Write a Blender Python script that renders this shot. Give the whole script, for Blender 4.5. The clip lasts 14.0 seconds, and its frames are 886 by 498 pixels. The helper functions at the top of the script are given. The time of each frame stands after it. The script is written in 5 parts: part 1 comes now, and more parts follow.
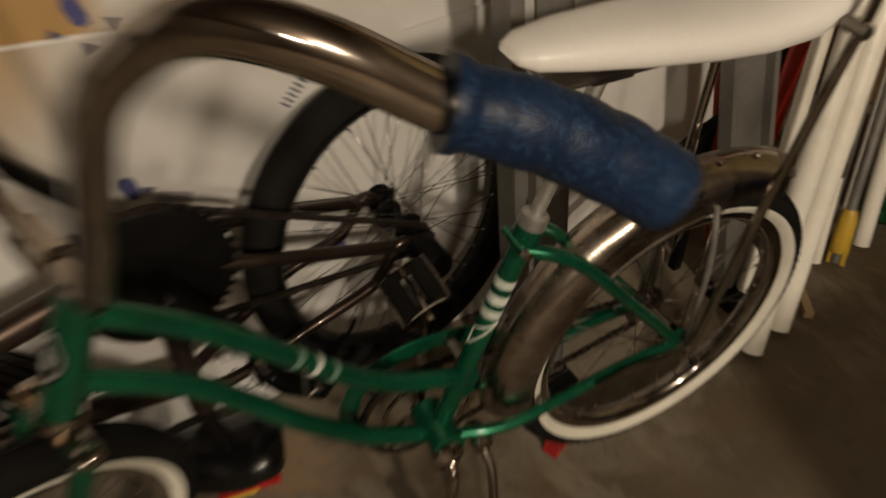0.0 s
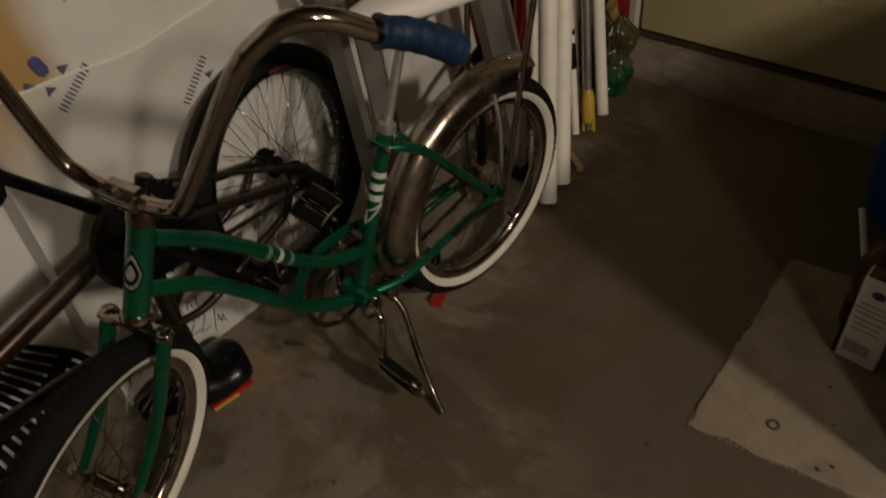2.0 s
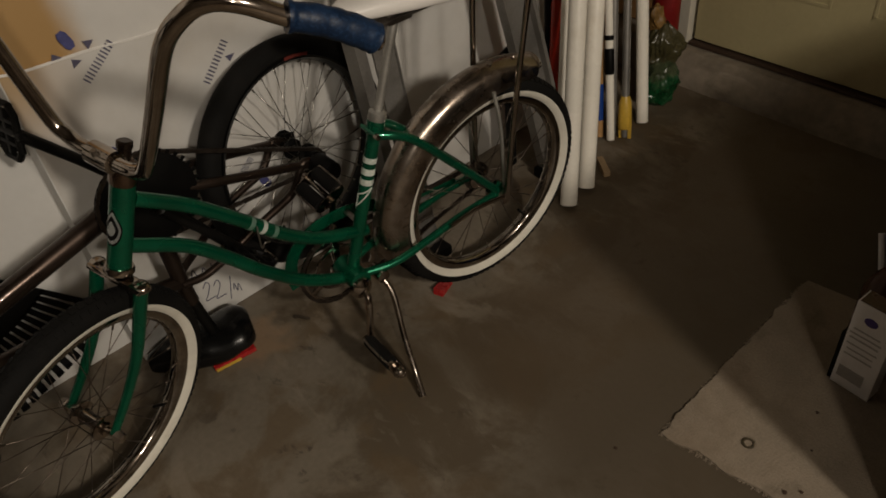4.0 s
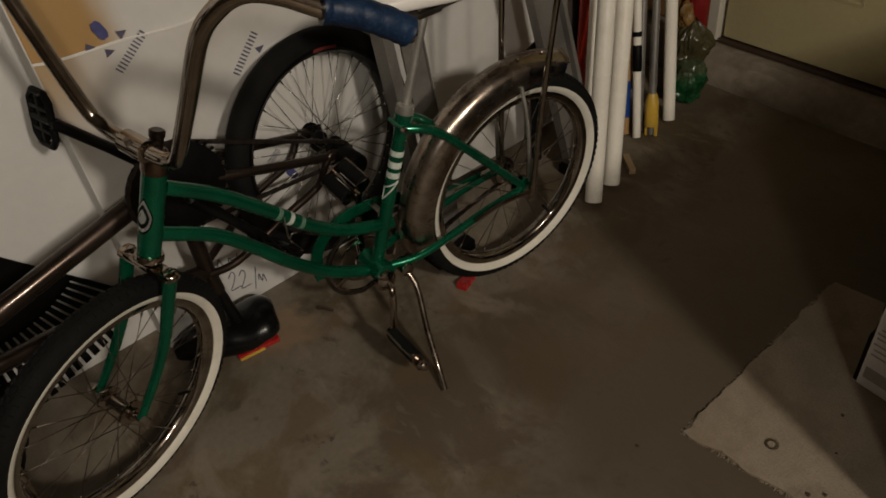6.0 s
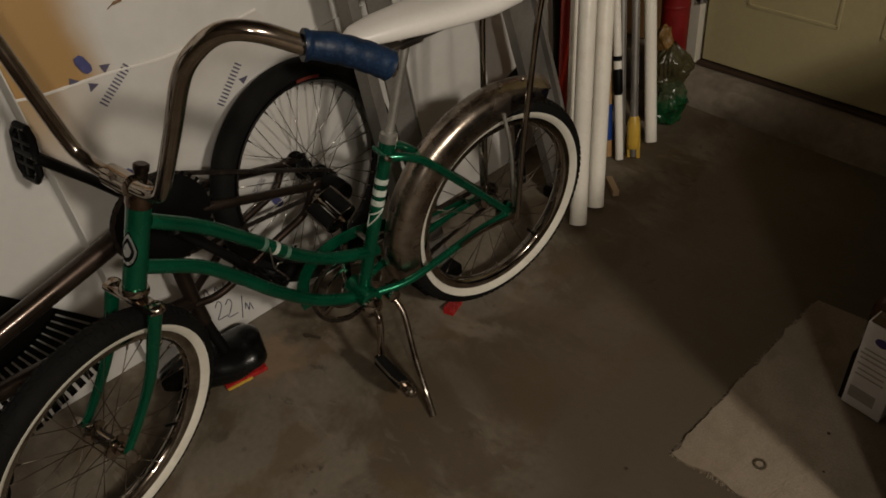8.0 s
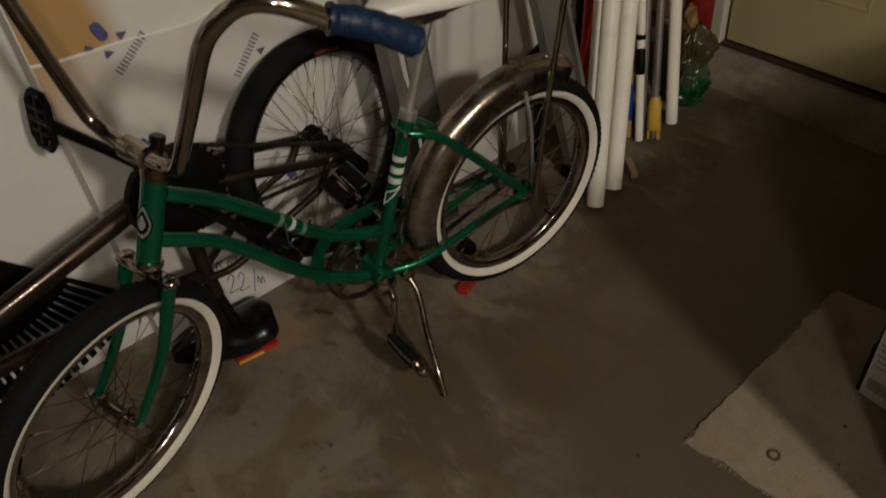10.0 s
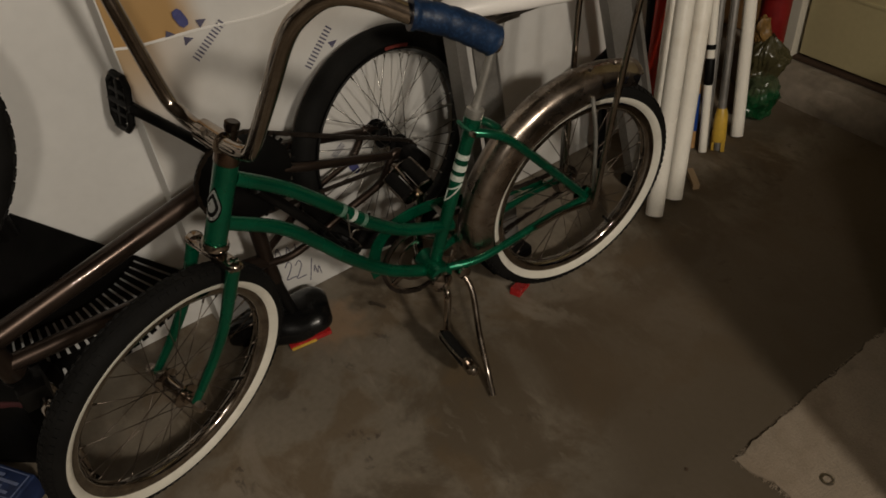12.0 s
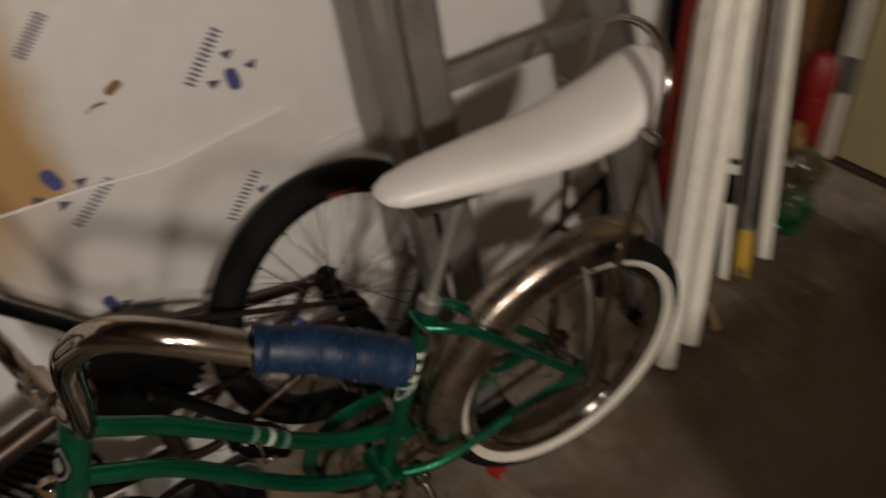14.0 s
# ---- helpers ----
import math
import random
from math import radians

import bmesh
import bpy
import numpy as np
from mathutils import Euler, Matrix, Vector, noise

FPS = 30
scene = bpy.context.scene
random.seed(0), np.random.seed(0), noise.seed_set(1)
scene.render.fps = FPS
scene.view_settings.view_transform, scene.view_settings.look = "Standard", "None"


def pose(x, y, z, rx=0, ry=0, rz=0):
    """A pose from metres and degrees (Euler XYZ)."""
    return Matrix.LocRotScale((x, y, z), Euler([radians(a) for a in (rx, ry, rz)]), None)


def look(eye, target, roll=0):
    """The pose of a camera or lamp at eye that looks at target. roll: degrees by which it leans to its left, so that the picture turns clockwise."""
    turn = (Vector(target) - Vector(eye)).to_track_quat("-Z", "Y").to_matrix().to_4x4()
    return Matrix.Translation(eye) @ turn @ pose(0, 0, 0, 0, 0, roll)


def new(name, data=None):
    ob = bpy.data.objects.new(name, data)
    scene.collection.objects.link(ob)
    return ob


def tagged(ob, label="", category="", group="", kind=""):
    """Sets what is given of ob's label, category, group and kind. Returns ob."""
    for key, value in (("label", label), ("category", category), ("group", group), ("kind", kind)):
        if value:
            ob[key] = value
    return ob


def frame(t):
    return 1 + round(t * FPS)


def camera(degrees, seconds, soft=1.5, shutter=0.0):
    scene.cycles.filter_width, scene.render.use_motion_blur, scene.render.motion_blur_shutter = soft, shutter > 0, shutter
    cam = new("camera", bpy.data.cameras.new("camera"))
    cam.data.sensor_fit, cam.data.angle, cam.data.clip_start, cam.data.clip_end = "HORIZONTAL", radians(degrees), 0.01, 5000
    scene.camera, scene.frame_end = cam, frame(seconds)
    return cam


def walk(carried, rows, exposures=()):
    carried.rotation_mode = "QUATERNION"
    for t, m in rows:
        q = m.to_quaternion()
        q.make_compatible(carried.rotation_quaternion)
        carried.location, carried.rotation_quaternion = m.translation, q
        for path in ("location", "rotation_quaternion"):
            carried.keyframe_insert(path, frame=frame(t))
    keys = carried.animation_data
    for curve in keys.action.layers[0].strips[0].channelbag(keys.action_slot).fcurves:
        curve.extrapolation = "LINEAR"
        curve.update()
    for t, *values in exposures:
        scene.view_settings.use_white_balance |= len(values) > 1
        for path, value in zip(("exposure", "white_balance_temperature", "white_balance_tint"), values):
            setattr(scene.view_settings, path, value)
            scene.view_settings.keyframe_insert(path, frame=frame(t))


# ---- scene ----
cam = camera(59.9, 14.0, 1.7, 0.9)
PATH = [
    (0, (0.182, 0.14, 1.083), (0.944, 1.46, -0.212), -0.3),
    (0.2, (0.101, 0.043, 1.16), (0.846, 1.371, -0.136), -0.6),
    (0.5, (0.014, -0.073, 1.253), (0.735, 1.233, -0.08), -4.4),
    (1, (-0.086, -0.141, 1.289), (0.748, 1.076, -0.061), -5.5),
    (1.5, (-0.151, -0.145, 1.309), (0.917, 0.947, 0.018), -6.7),
    (2, (-0.175, -0.155, 1.283), (0.915, 0.854, -0.056), -5.6),
    (2.5, (-0.131, -0.197, 1.293), (0.918, 0.818, -0.074), -4.4),
    (3, (-0.101, -0.277, 1.3), (0.894, 0.81, -0.053), -4.8),
    (3.2, (-0.066, -0.329, 1.276), (0.88, 0.815, -0.064), -6.6),
    (5.3, (-0.071, -0.361, 1.282), (0.831, 0.86, -0.021), -7.5),
    (5.5, (-0.072, -0.356, 1.28), (0.822, 0.861, -0.031), -7.4),
    (6, (-0.078, -0.35, 1.279), (0.795, 0.879, -0.036), -7.5),
    (6.5, (-0.084, -0.352, 1.286), (0.785, 0.881, -0.027), -7.8),
    (7, (-0.081, -0.349, 1.272), (0.799, 0.865, -0.052), -7.7),
    (7.5, (-0.083, -0.346, 1.281), (0.822, 0.868, -0.027), -7.4),
    (7.7, (-0.077, -0.353, 1.29), (0.846, 0.879, 0.013), -7.6),
    (9.8, (-0.063, -0.337, 1.294), (0.812, 0.891, -0.02), -7.3),
    (10, (-0.069, -0.325, 1.288), (0.804, 0.892, -0.039), -6.8),
    (10.5, (-0.072, -0.322, 1.271), (0.766, 0.875, -0.095), -6.8),
    (11, (-0.083, -0.314, 1.281), (0.727, 0.892, -0.093), -6.5),
    (11.5, (-0.092, -0.323, 1.288), (0.707, 0.94, -0.04), -6.8),
    (12, (-0.091, -0.319, 1.291), (0.687, 0.972, -0.023), -6.4),
    (12.1, (-0.091, -0.316, 1.291), (0.685, 0.973, -0.023), -6.3),
    (12.5, (-0.093, -0.207, 1.276), (0.587, 1.144, -0.033), -5.4),
    (12.7, (-0.068, -0.103, 1.293), (0.578, 1.243, -0.038), -5.3),
    (13, (-0.052, -0.043, 1.307), (0.656, 1.287, -0.009), -6.6),
    (13.5, (0.078, -0.003, 1.31), (0.99, 1.175, -0.023), -5.1),
    (13.8, (0.183, -0.016, 1.3), (1.069, 1.218, -0.001), -5.6),
    (14, (0.238, -0.019, 1.301), (1.005, 1.312, 0.02), -6.6),
]
walk(cam, [(t, look(eye, target, roll)) for t, eye, target, roll in PATH],
     [(0.0, 0.58, 7400, 12), (0.3, 0.3, 7400, 12), (0.6, -0.05, 7300, 12), (1.0, -0.05, 7150, 12), (1.5, 0.03, 7000, 11), (2.0, -0.04, 7000, 11), (2.5, 0.08, 6900, 11), (6.5, 0.14, 6600, 10), (11.0, 0.12, 6600, 10),
      (12.0, 0.18, 6550, 10), (12.6, 0.26, 6300, 11), (13.2, 0.36, 6350, 12), (14.0, 0.34, 6500, 14)])

# ---- world and lamps ----
world = bpy.data.worlds.new("world")
scene.world = world
world.use_nodes = True
world.node_tree.nodes["Background"].inputs["Color"].default_value = (0.9, 0.8, 0.68, 1)
world.node_tree.nodes["Background"].inputs["Strength"].default_value = 0.0005


def bulb(name, place, watts, size, colour, label):
    lamp = bpy.data.lights.new(name, "POINT")
    lamp.energy, lamp.shadow_soft_size, lamp.color = watts, size, colour
    ob = new(name, lamp)
    ob.location = place
    tagged(ob, label, "lamp")
    return ob


WARM = (0.985, 0.89, 0.76)
bulb("ceiling_bulb", (0.155, -2.7, 2.5), 194, 0.13, WARM, "bare warm bulb hanging from the garage ceiling")
bulb("ceiling_bulb", (-0.5, -1.67, 1.95), 40, 0.075, WARM, "smaller bare warm bulb hanging beside the other")


# ---- materials ----
def surf(name, base, rough=0.5, metal=0.0, var=0.2, scale=9.0, bump=0.08, fine=90.0, rvar=0.12,
         dirt=None, dirt_amount=0.0, dirt_scale=5.0, coat=0.0, per_object=0.0, spec=0.5):
    m = bpy.data.materials.new(name)
    m.use_nodes = True
    nt = m.node_tree
    n, l = nt.nodes, nt.links
    bsdf = n["Principled BSDF"]
    bsdf.inputs["Metallic"].default_value = metal
    bsdf.inputs["Coat Weight"].default_value = coat
    bsdf.inputs["Specular IOR Level"].default_value = spec
    tc = n.new("ShaderNodeTexCoord")
    big, small = n.new("ShaderNodeTexNoise"), n.new("ShaderNodeTexNoise")
    for t, s, d in ((big, scale, 4), (small, fine, 6)):
        t.inputs["Scale"].default_value, t.inputs["Detail"].default_value = s, d
        l.new(tc.outputs["Object"], t.inputs["Vector"])
    ramp = n.new("ShaderNodeMapRange")
    ramp.inputs["From Min"].default_value, ramp.inputs["From Max"].default_value = 0.3, 0.7
    ramp.inputs["To Min"].default_value, ramp.inputs["To Max"].default_value = 1 - var, 1 + var * 0.5
    l.new(big.outputs["Fac"], ramp.inputs["Value"])
    ramp2 = n.new("ShaderNodeMapRange")
    ramp2.inputs["From Min"].default_value, ramp2.inputs["From Max"].default_value = 0.3, 0.7
    ramp2.inputs["To Min"].default_value, ramp2.inputs["To Max"].default_value = 1 - var * 0.5, 1 + var * 0.3
    l.new(small.outputs["Fac"], ramp2.inputs["Value"])
    mul = n.new("ShaderNodeMath")
    mul.operation = "MULTIPLY"
    l.new(ramp.outputs[0], mul.inputs[0])
    l.new(ramp2.outputs[0], mul.inputs[1])
    last = mul.outputs[0]
    if per_object:
        info = n.new("ShaderNodeObjectInfo")
        r3 = n.new("ShaderNodeMapRange")
        r3.inputs["To Min"].default_value, r3.inputs["To Max"].default_value = 1 - per_object, 1 + per_object
        l.new(info.outputs["Random"], r3.inputs["Value"])
        mu = n.new("ShaderNodeMath")
        mu.operation = "MULTIPLY"
        l.new(last, mu.inputs[0])
        l.new(r3.outputs[0], mu.inputs[1])
        last = mu.outputs[0]
    col = n.new("ShaderNodeVectorMath")
    col.operation = "SCALE"
    col.inputs[0].default_value = base
    l.new(last, col.inputs["Scale"])
    out = col.outputs["Vector"]
    if dirt:
        dn = n.new("ShaderNodeTexNoise")
        dn.inputs["Scale"].default_value, dn.inputs["Detail"].default_value = dirt_scale, 7
        dn.inputs["Roughness"].default_value = 0.65
        l.new(tc.outputs["Object"], dn.inputs["Vector"])
        dr = n.new("ShaderNodeMapRange")
        dr.inputs["From Min"].default_value, dr.inputs["From Max"].default_value = 0.5, 0.72
        dr.inputs["To Max"].default_value = dirt_amount
        l.new(dn.outputs["Fac"], dr.inputs["Value"])
        mix = n.new("ShaderNodeMix")
        mix.data_type = "RGBA"
        l.new(dr.outputs[0], mix.inputs["Factor"])
        l.new(out, mix.inputs["A"])
        mix.inputs["B"].default_value = (*dirt, 1)
        out = mix.outputs["Result"]
    l.new(out, bsdf.inputs["Base Color"])
    rr = n.new("ShaderNodeMapRange")
    rr.inputs["From Min"].default_value, rr.inputs["From Max"].default_value = 0.3, 0.7
    rr.inputs["To Min"].default_value, rr.inputs["To Max"].default_value = max(0.02, rough - rvar), min(1, rough + rvar)
    l.new(big.outputs["Fac"], rr.inputs["Value"])
    l.new(rr.outputs[0], bsdf.inputs["Roughness"])
    if bump:
        b = n.new("ShaderNodeBump")
        b.inputs["Strength"].default_value, b.inputs["Distance"].default_value = bump, 0.002
        l.new(small.outputs["Fac"], b.inputs["Height"])
        l.new(b.outputs["Normal"], bsdf.inputs["Normal"])
    return m


GREEN = surf("green_metallic_paint", (0.0, 0.118, 0.058), 0.26, 0.62, 0.25, 14, 0.03, 220, 0.07, (0.004, 0.06, 0.03), 0.35, 22, 0.35)
CHROME = surf("aged_chrome", (0.4, 0.35, 0.305), 0.11, 1.0, 0.25, 18, 0.04, 160, 0.07, (0.16, 0.1, 0.06), 0.5, 26)
RIM_CHROME = surf("polished_rim_chrome", (0.42, 0.38, 0.34), 0.09, 1.0, 0.3, 30, 0.03, 160, 0.05, (0.1, 0.07, 0.045), 0.6, 34)
CHROME_BRIGHT = surf("bright_chrome", (0.4, 0.345, 0.295), 0.28, 1.0, 0.25, 14, 0.06, 160, 0.12, (0.15, 0.1, 0.062), 0.6, 20)
BROWN_CHROME = surf("brown_tarnished_chrome", (0.2, 0.14, 0.105), 0.22, 1.0, 0.25, 18, 0.04, 160, 0.08, (0.1, 0.06, 0.035), 0.5, 26)
ALLOY = surf("scuffed_grey_alloy", (0.42, 0.41, 0.38), 0.48, 0.75, 0.2, 16, 0.06, 180, 0.12, (0.28, 0.26, 0.23), 0.4, 24)
SPOKE = surf("dull_grey_spoke_steel", (0.42, 0.4, 0.37), 0.25, 1.0, 0.3, 30, 0.05, 200, 0.1)
OLD_SPOKE = surf("rusty_dull_spoke_steel", (0.17, 0.14, 0.115), 0.42, 1.0, 0.35, 30, 0.05, 200, 0.1, (0.07, 0.04, 0.025), 0.6, 60)
STEEL = surf("dull_spoke_steel", (0.3, 0.275, 0.25), 0.38, 1.0, 0.25, 30, 0.05, 200, 0.1)
RUBBER = surf("black_tyre_rubber", (0.007, 0.0067, 0.0063), 0.8, 0, 0.3, 14, 0.25, 180, 0.1, (0.016, 0.0145, 0.0125), 0.4, 16, spec=0.15)
WHITEWALL = surf("white_tyre_rubber", (0.74, 0.71, 0.62), 0.55, 0, 0.08, 10, 0.05, 120, 0.08, (0.45, 0.4, 0.31), 0.35, 18)
BLUE_GRIP = surf("blue_glitter_grip_rubber", (0.003, 0.016, 0.047), 0.45, 0, 0.35, 30, 0.16, 420, 0.12, (0.02, 0.055, 0.13), 0.7, 260, spec=0.35)
VINYL = surf("white_seat_vinyl", (0.82, 0.795, 0.76), 0.4, 0, 0.05, 6, 0.06, 260, 0.06, (0.66, 0.61, 0.55), 0.2, 7)
CURB = surf("rough_foundation_concrete", (0.24, 0.2, 0.15), 0.85, 0, 0.3, 5, 0.5, 40, 0.1, (0.15, 0.12, 0.09), 0.6, 6)
BOARD = surf("white_wrapped_board", (0.68, 0.665, 0.635), 0.42, 0, 0.07, 2.2, 0.05, 30, 0.1, (0.5, 0.45, 0.38), 0.4, 2.0)
BOARD_PLAIN = surf("plain_white_board", (0.7, 0.69, 0.665), 0.5, 0, 0.06, 2.4, 0.05, 34, 0.1, (0.54, 0.5, 0.44), 0.35, 2.5)
KRAFT = surf("brown_fibre_board", (0.42, 0.235, 0.09), 0.6, 0, 0.2, 5, 0.12, 70, 0.1, (0.55, 0.4, 0.24), 0.5, 6)
PRINT_BLUE = surf("blue_print_ink", (0.07, 0.075, 0.21), 0.5, 0, 0.2, 60, 0.0, 200)
PRINT_DARK = surf("dark_print_ink", (0.1, 0.095, 0.15), 0.5, 0, 0.2, 60, 0.0, 200)
PRINT_BROWN = surf("brown_print_ink", (0.2, 0.12, 0.06), 0.5, 0, 0.2, 60, 0.0, 200)
ALUMINIUM = surf("dull_ladder_aluminium", (0.3, 0.285, 0.265), 0.5, 0.7, 0.18, 8, 0.1, 150, 0.12, (0.16, 0.14, 0.12), 0.4, 12)
PVC = surf("white_plastic_pipe", (0.87, 0.83, 0.74), 0.32, 0, 0.06, 5, 0.03, 120, 0.1, (0.52, 0.44, 0.33), 0.35, 8, 0, 0.06)
YELLOW = surf("yellow_plastic", (0.6, 0.38, 0.05), 0.4, 0, 0.15, 12, 0.03, 120)
RED = surf("red_paint", (0.42, 0.025, 0.016), 0.4, 0, 0.25, 12, 0.04, 120, 0.1, (0.12, 0.02, 0.015), 0.4, 20)
RED_DARK = surf("dark_red_paint", (0.2, 0.006, 0.006), 0.5, 0, 0.25, 12, 0.04, 120, 0.1, (0.1, 0.008, 0.008), 0.4, 20)
BLACK = surf("black_plastic", (0.004, 0.0038, 0.0036), 0.5, 0, 0.25, 12, 0.08, 120, 0.12, (0.005, 0.0045, 0.004), 0.4, 16, spec=0.12)
BLACK_SATIN = surf("black_satin_metal", (0.004, 0.0037, 0.0034), 0.4, 0.1, 0.2, 18, 0.04, 140, 0.1, spec=0.3)
SADDLE = surf("black_saddle_vinyl", (0.004, 0.004, 0.004), 0.24, 0, 0.2, 12, 0.08, 160, 0.08, spec=0.4)
BRONZE = surf("smoky_bronze_frame_paint", (0.05, 0.034, 0.026), 0.36, 0.8, 0.2, 12, 0.05, 160, 0.12, (0.035, 0.024, 0.019), 0.5, 16, 0.25)
DOOR_PAINT = surf("beige_door_paint", (0.43, 0.37, 0.205), 0.5, 0, 0.07, 3, 0.06, 60, 0.1, (0.3, 0.25, 0.15), 0.4, 4)
TRIM_PAINT = surf("cream_trim_paint", (0.58, 0.54, 0.45), 0.5, 0, 0.07, 4, 0.05, 60)
DRYWALL = surf("bare_timber_lining", (0.06, 0.046, 0.032), 0.85, 0, 0.08, 2, 0.1, 80)
WALL_BROWN = surf("brown_panelled_wall", (0.3, 0.16, 0.06), 0.7, 0, 0.2, 4, 0.1, 60)
GAP = surf("dark_rubber_seal", (0.05, 0.027, 0.014), 0.8, 0, 0.2, 10, 0.1, 90)
CHAIN = surf("oily_dark_chain", (0.07, 0.055, 0.045), 0.4, 0.8, 0.3, 40, 0.2, 300)
DULL_RED = surf("dull_red_rubber", (0.16, 0.022, 0.015), 0.7, 0, 0.3, 40, 0.1, 200)
DIM_RED = surf("dark_red_webbing", (0.05, 0.006, 0.008), 0.85, 0, 0.3, 30, 0.3, 300)
RUG = surf("beige_carpet_scrap", (0.265, 0.215, 0.16), 0.95, 0, 0.22, 6, 0.9, 230, 0.05, (0.17, 0.125, 0.085), 0.75, 7)
PAPER_BROWN = surf("crumpled_brown_paper", (0.2, 0.11, 0.03), 0.5, 0, 0.4, 30, 0.3, 120, 0.1, (0.07, 0.04, 0.02), 0.5, 40)
CARTON = surf("white_printed_carton", (0.88, 0.87, 0.89), 0.5, 0, 0.06, 8, 0.04, 80)
CARTON_GREY = surf("pale_grey_print", (0.44, 0.43, 0.43), 0.5, 0, 0.1, 30, 0, 80)
SACK = surf("pale_grey_plastic_film", (0.36, 0.34, 0.31), 0.35, 0, 0.2, 14, 0.2, 60, 0.12, (0.22, 0.2, 0.18), 0.5, 9)
PURPLE = surf("purple_print", (0.06, 0.035, 0.2), 0.5, 0, 0.15, 30, 0, 80)
AMBER = surf("amber_brown_plastic", (0.07, 0.025, 0.012), 0.25, 0, 0.25, 10, 0.03, 60)
BLUE_TOTE = surf("blue_plastic", (0.008, 0.05, 0.26), 0.42, 0, 0.15, 6, 0.05, 90)
WOOD = surf("raw_pine_wood", (0.42, 0.22, 0.1), 0.65, 0, 0.2, 7, 0.12, 120, 0.08)
FOIL_GREEN = surf("crinkled_green_plastic", (0.003, 0.06, 0.018), 0.25, 0, 0.5, 24, 0.3, 90, 0.1, (0.07, 0.1, 0.055), 0.5, 26)
BLUE_FILM = surf("blue_printed_film", (0.008, 0.02, 0.07), 0.4, 0, 0.3, 30, 0.1, 120, 0.1, (0.03, 0.06, 0.17), 0.6, 40)
LEAF = surf("dry_dark_leaf", (0.05, 0.036, 0.022), 0.8, 0, 0.3, 40, 0.2, 200)
PALE_WOOD = surf("weathered_pale_wood", (0.4, 0.28, 0.16), 0.7, 0, 0.2, 12, 0.12, 120, 0.08)
FILM_PRINT = surf("pale_blue_print", (0.12, 0.15, 0.26), 0.5, 0, 0.2, 60, 0.0, 200)
YELLOW_INK = surf("yellow_tyre_print", (0.5, 0.44, 0.02), 0.6, 0, 0.2, 60, 0.0, 200)
DECAL = surf("white_decal", (0.62, 0.66, 0.6), 0.35, 0, 0.2, 60, 0.0, 200, 0.1, (0.1, 0.25, 0.17), 0.6, 90)
SILVER_DECAL = surf("silver_badge", (0.5, 0.52, 0.5), 0.35, 0.6, 0.1, 60, 0.0, 200)
RED_GLOSS = surf("glossy_red_enamel", (0.42, 0.03, 0.016), 0.12, 0, 0.2, 12, 0.02, 120, 0.05)
WORN_DECAL = surf("rubbed_silver_decal", (0.16, 0.27, 0.21), 0.35, 0.3, 0.3, 60, 0.0, 200, 0.1, (0.02, 0.17, 0.09), 0.8, 70)
REFLECTOR = surf("red_reflector", (0.4, 0.02, 0.02), 0.25, 0, 0.2, 60, 0.05, 200)


def tint_zone(m, colour, amount, edges, wobble=0.05, scale=9.0):
    """Tints a zone of a material, real stain and painted shade alike: the product of soft edges (axis, full at, gone
    at), wavering with a noise.
    """
    nt = m.node_tree
    n, l = nt.nodes, nt.links
    bsdf = n["Principled BSDF"]
    before = bsdf.inputs["Base Color"].links[0].from_socket
    tc, nz = n.new("ShaderNodeTexCoord"), n.new("ShaderNodeTexNoise")
    nz.inputs["Scale"].default_value, nz.inputs["Detail"].default_value = scale, 6
    l.new(tc.outputs["Object"], nz.inputs["Vector"])
    shift = n.new("ShaderNodeMath")
    shift.operation = "MULTIPLY_ADD"
    shift.inputs[1].default_value, shift.inputs[2].default_value = wobble * 2, -wobble
    l.new(nz.outputs["Fac"], shift.inputs[0])
    sep = n.new("ShaderNodeSeparateXYZ")
    l.new(tc.outputs["Object"], sep.inputs[0])
    factor = None
    for axis, full, gone in edges:
        add = n.new("ShaderNodeMath")
        l.new(sep.outputs[axis], add.inputs[0])
        l.new(shift.outputs[0], add.inputs[1])
        mr = n.new("ShaderNodeMapRange")
        mr.interpolation_type = "SMOOTHSTEP"
        lo, hi = min(full, gone), max(full, gone)
        mr.inputs["From Min"].default_value, mr.inputs["From Max"].default_value = lo, hi
        mr.inputs["To Min"].default_value, mr.inputs["To Max"].default_value = (1, 0) if full < gone else (0, 1)
        l.new(add.outputs[0], mr.inputs["Value"])
        if factor is None:
            factor = mr.outputs[0]
        else:
            mu = n.new("ShaderNodeMath")
            mu.operation = "MULTIPLY"
            l.new(factor, mu.inputs[0])
            l.new(mr.outputs[0], mu.inputs[1])
            factor = mu.outputs[0]
    am = n.new("ShaderNodeMath")
    am.operation = "MULTIPLY"
    am.inputs[1].default_value = amount
    l.new(factor, am.inputs[0])
    mix = n.new("ShaderNodeMix")
    mix.data_type = "RGBA"
    l.new(am.outputs[0], mix.inputs["Factor"])
    l.new(before, mix.inputs["A"])
    mix.inputs["B"].default_value = (*colour, 1)
    l.new(mix.outputs["Result"], bsdf.inputs["Base Color"])
    return m


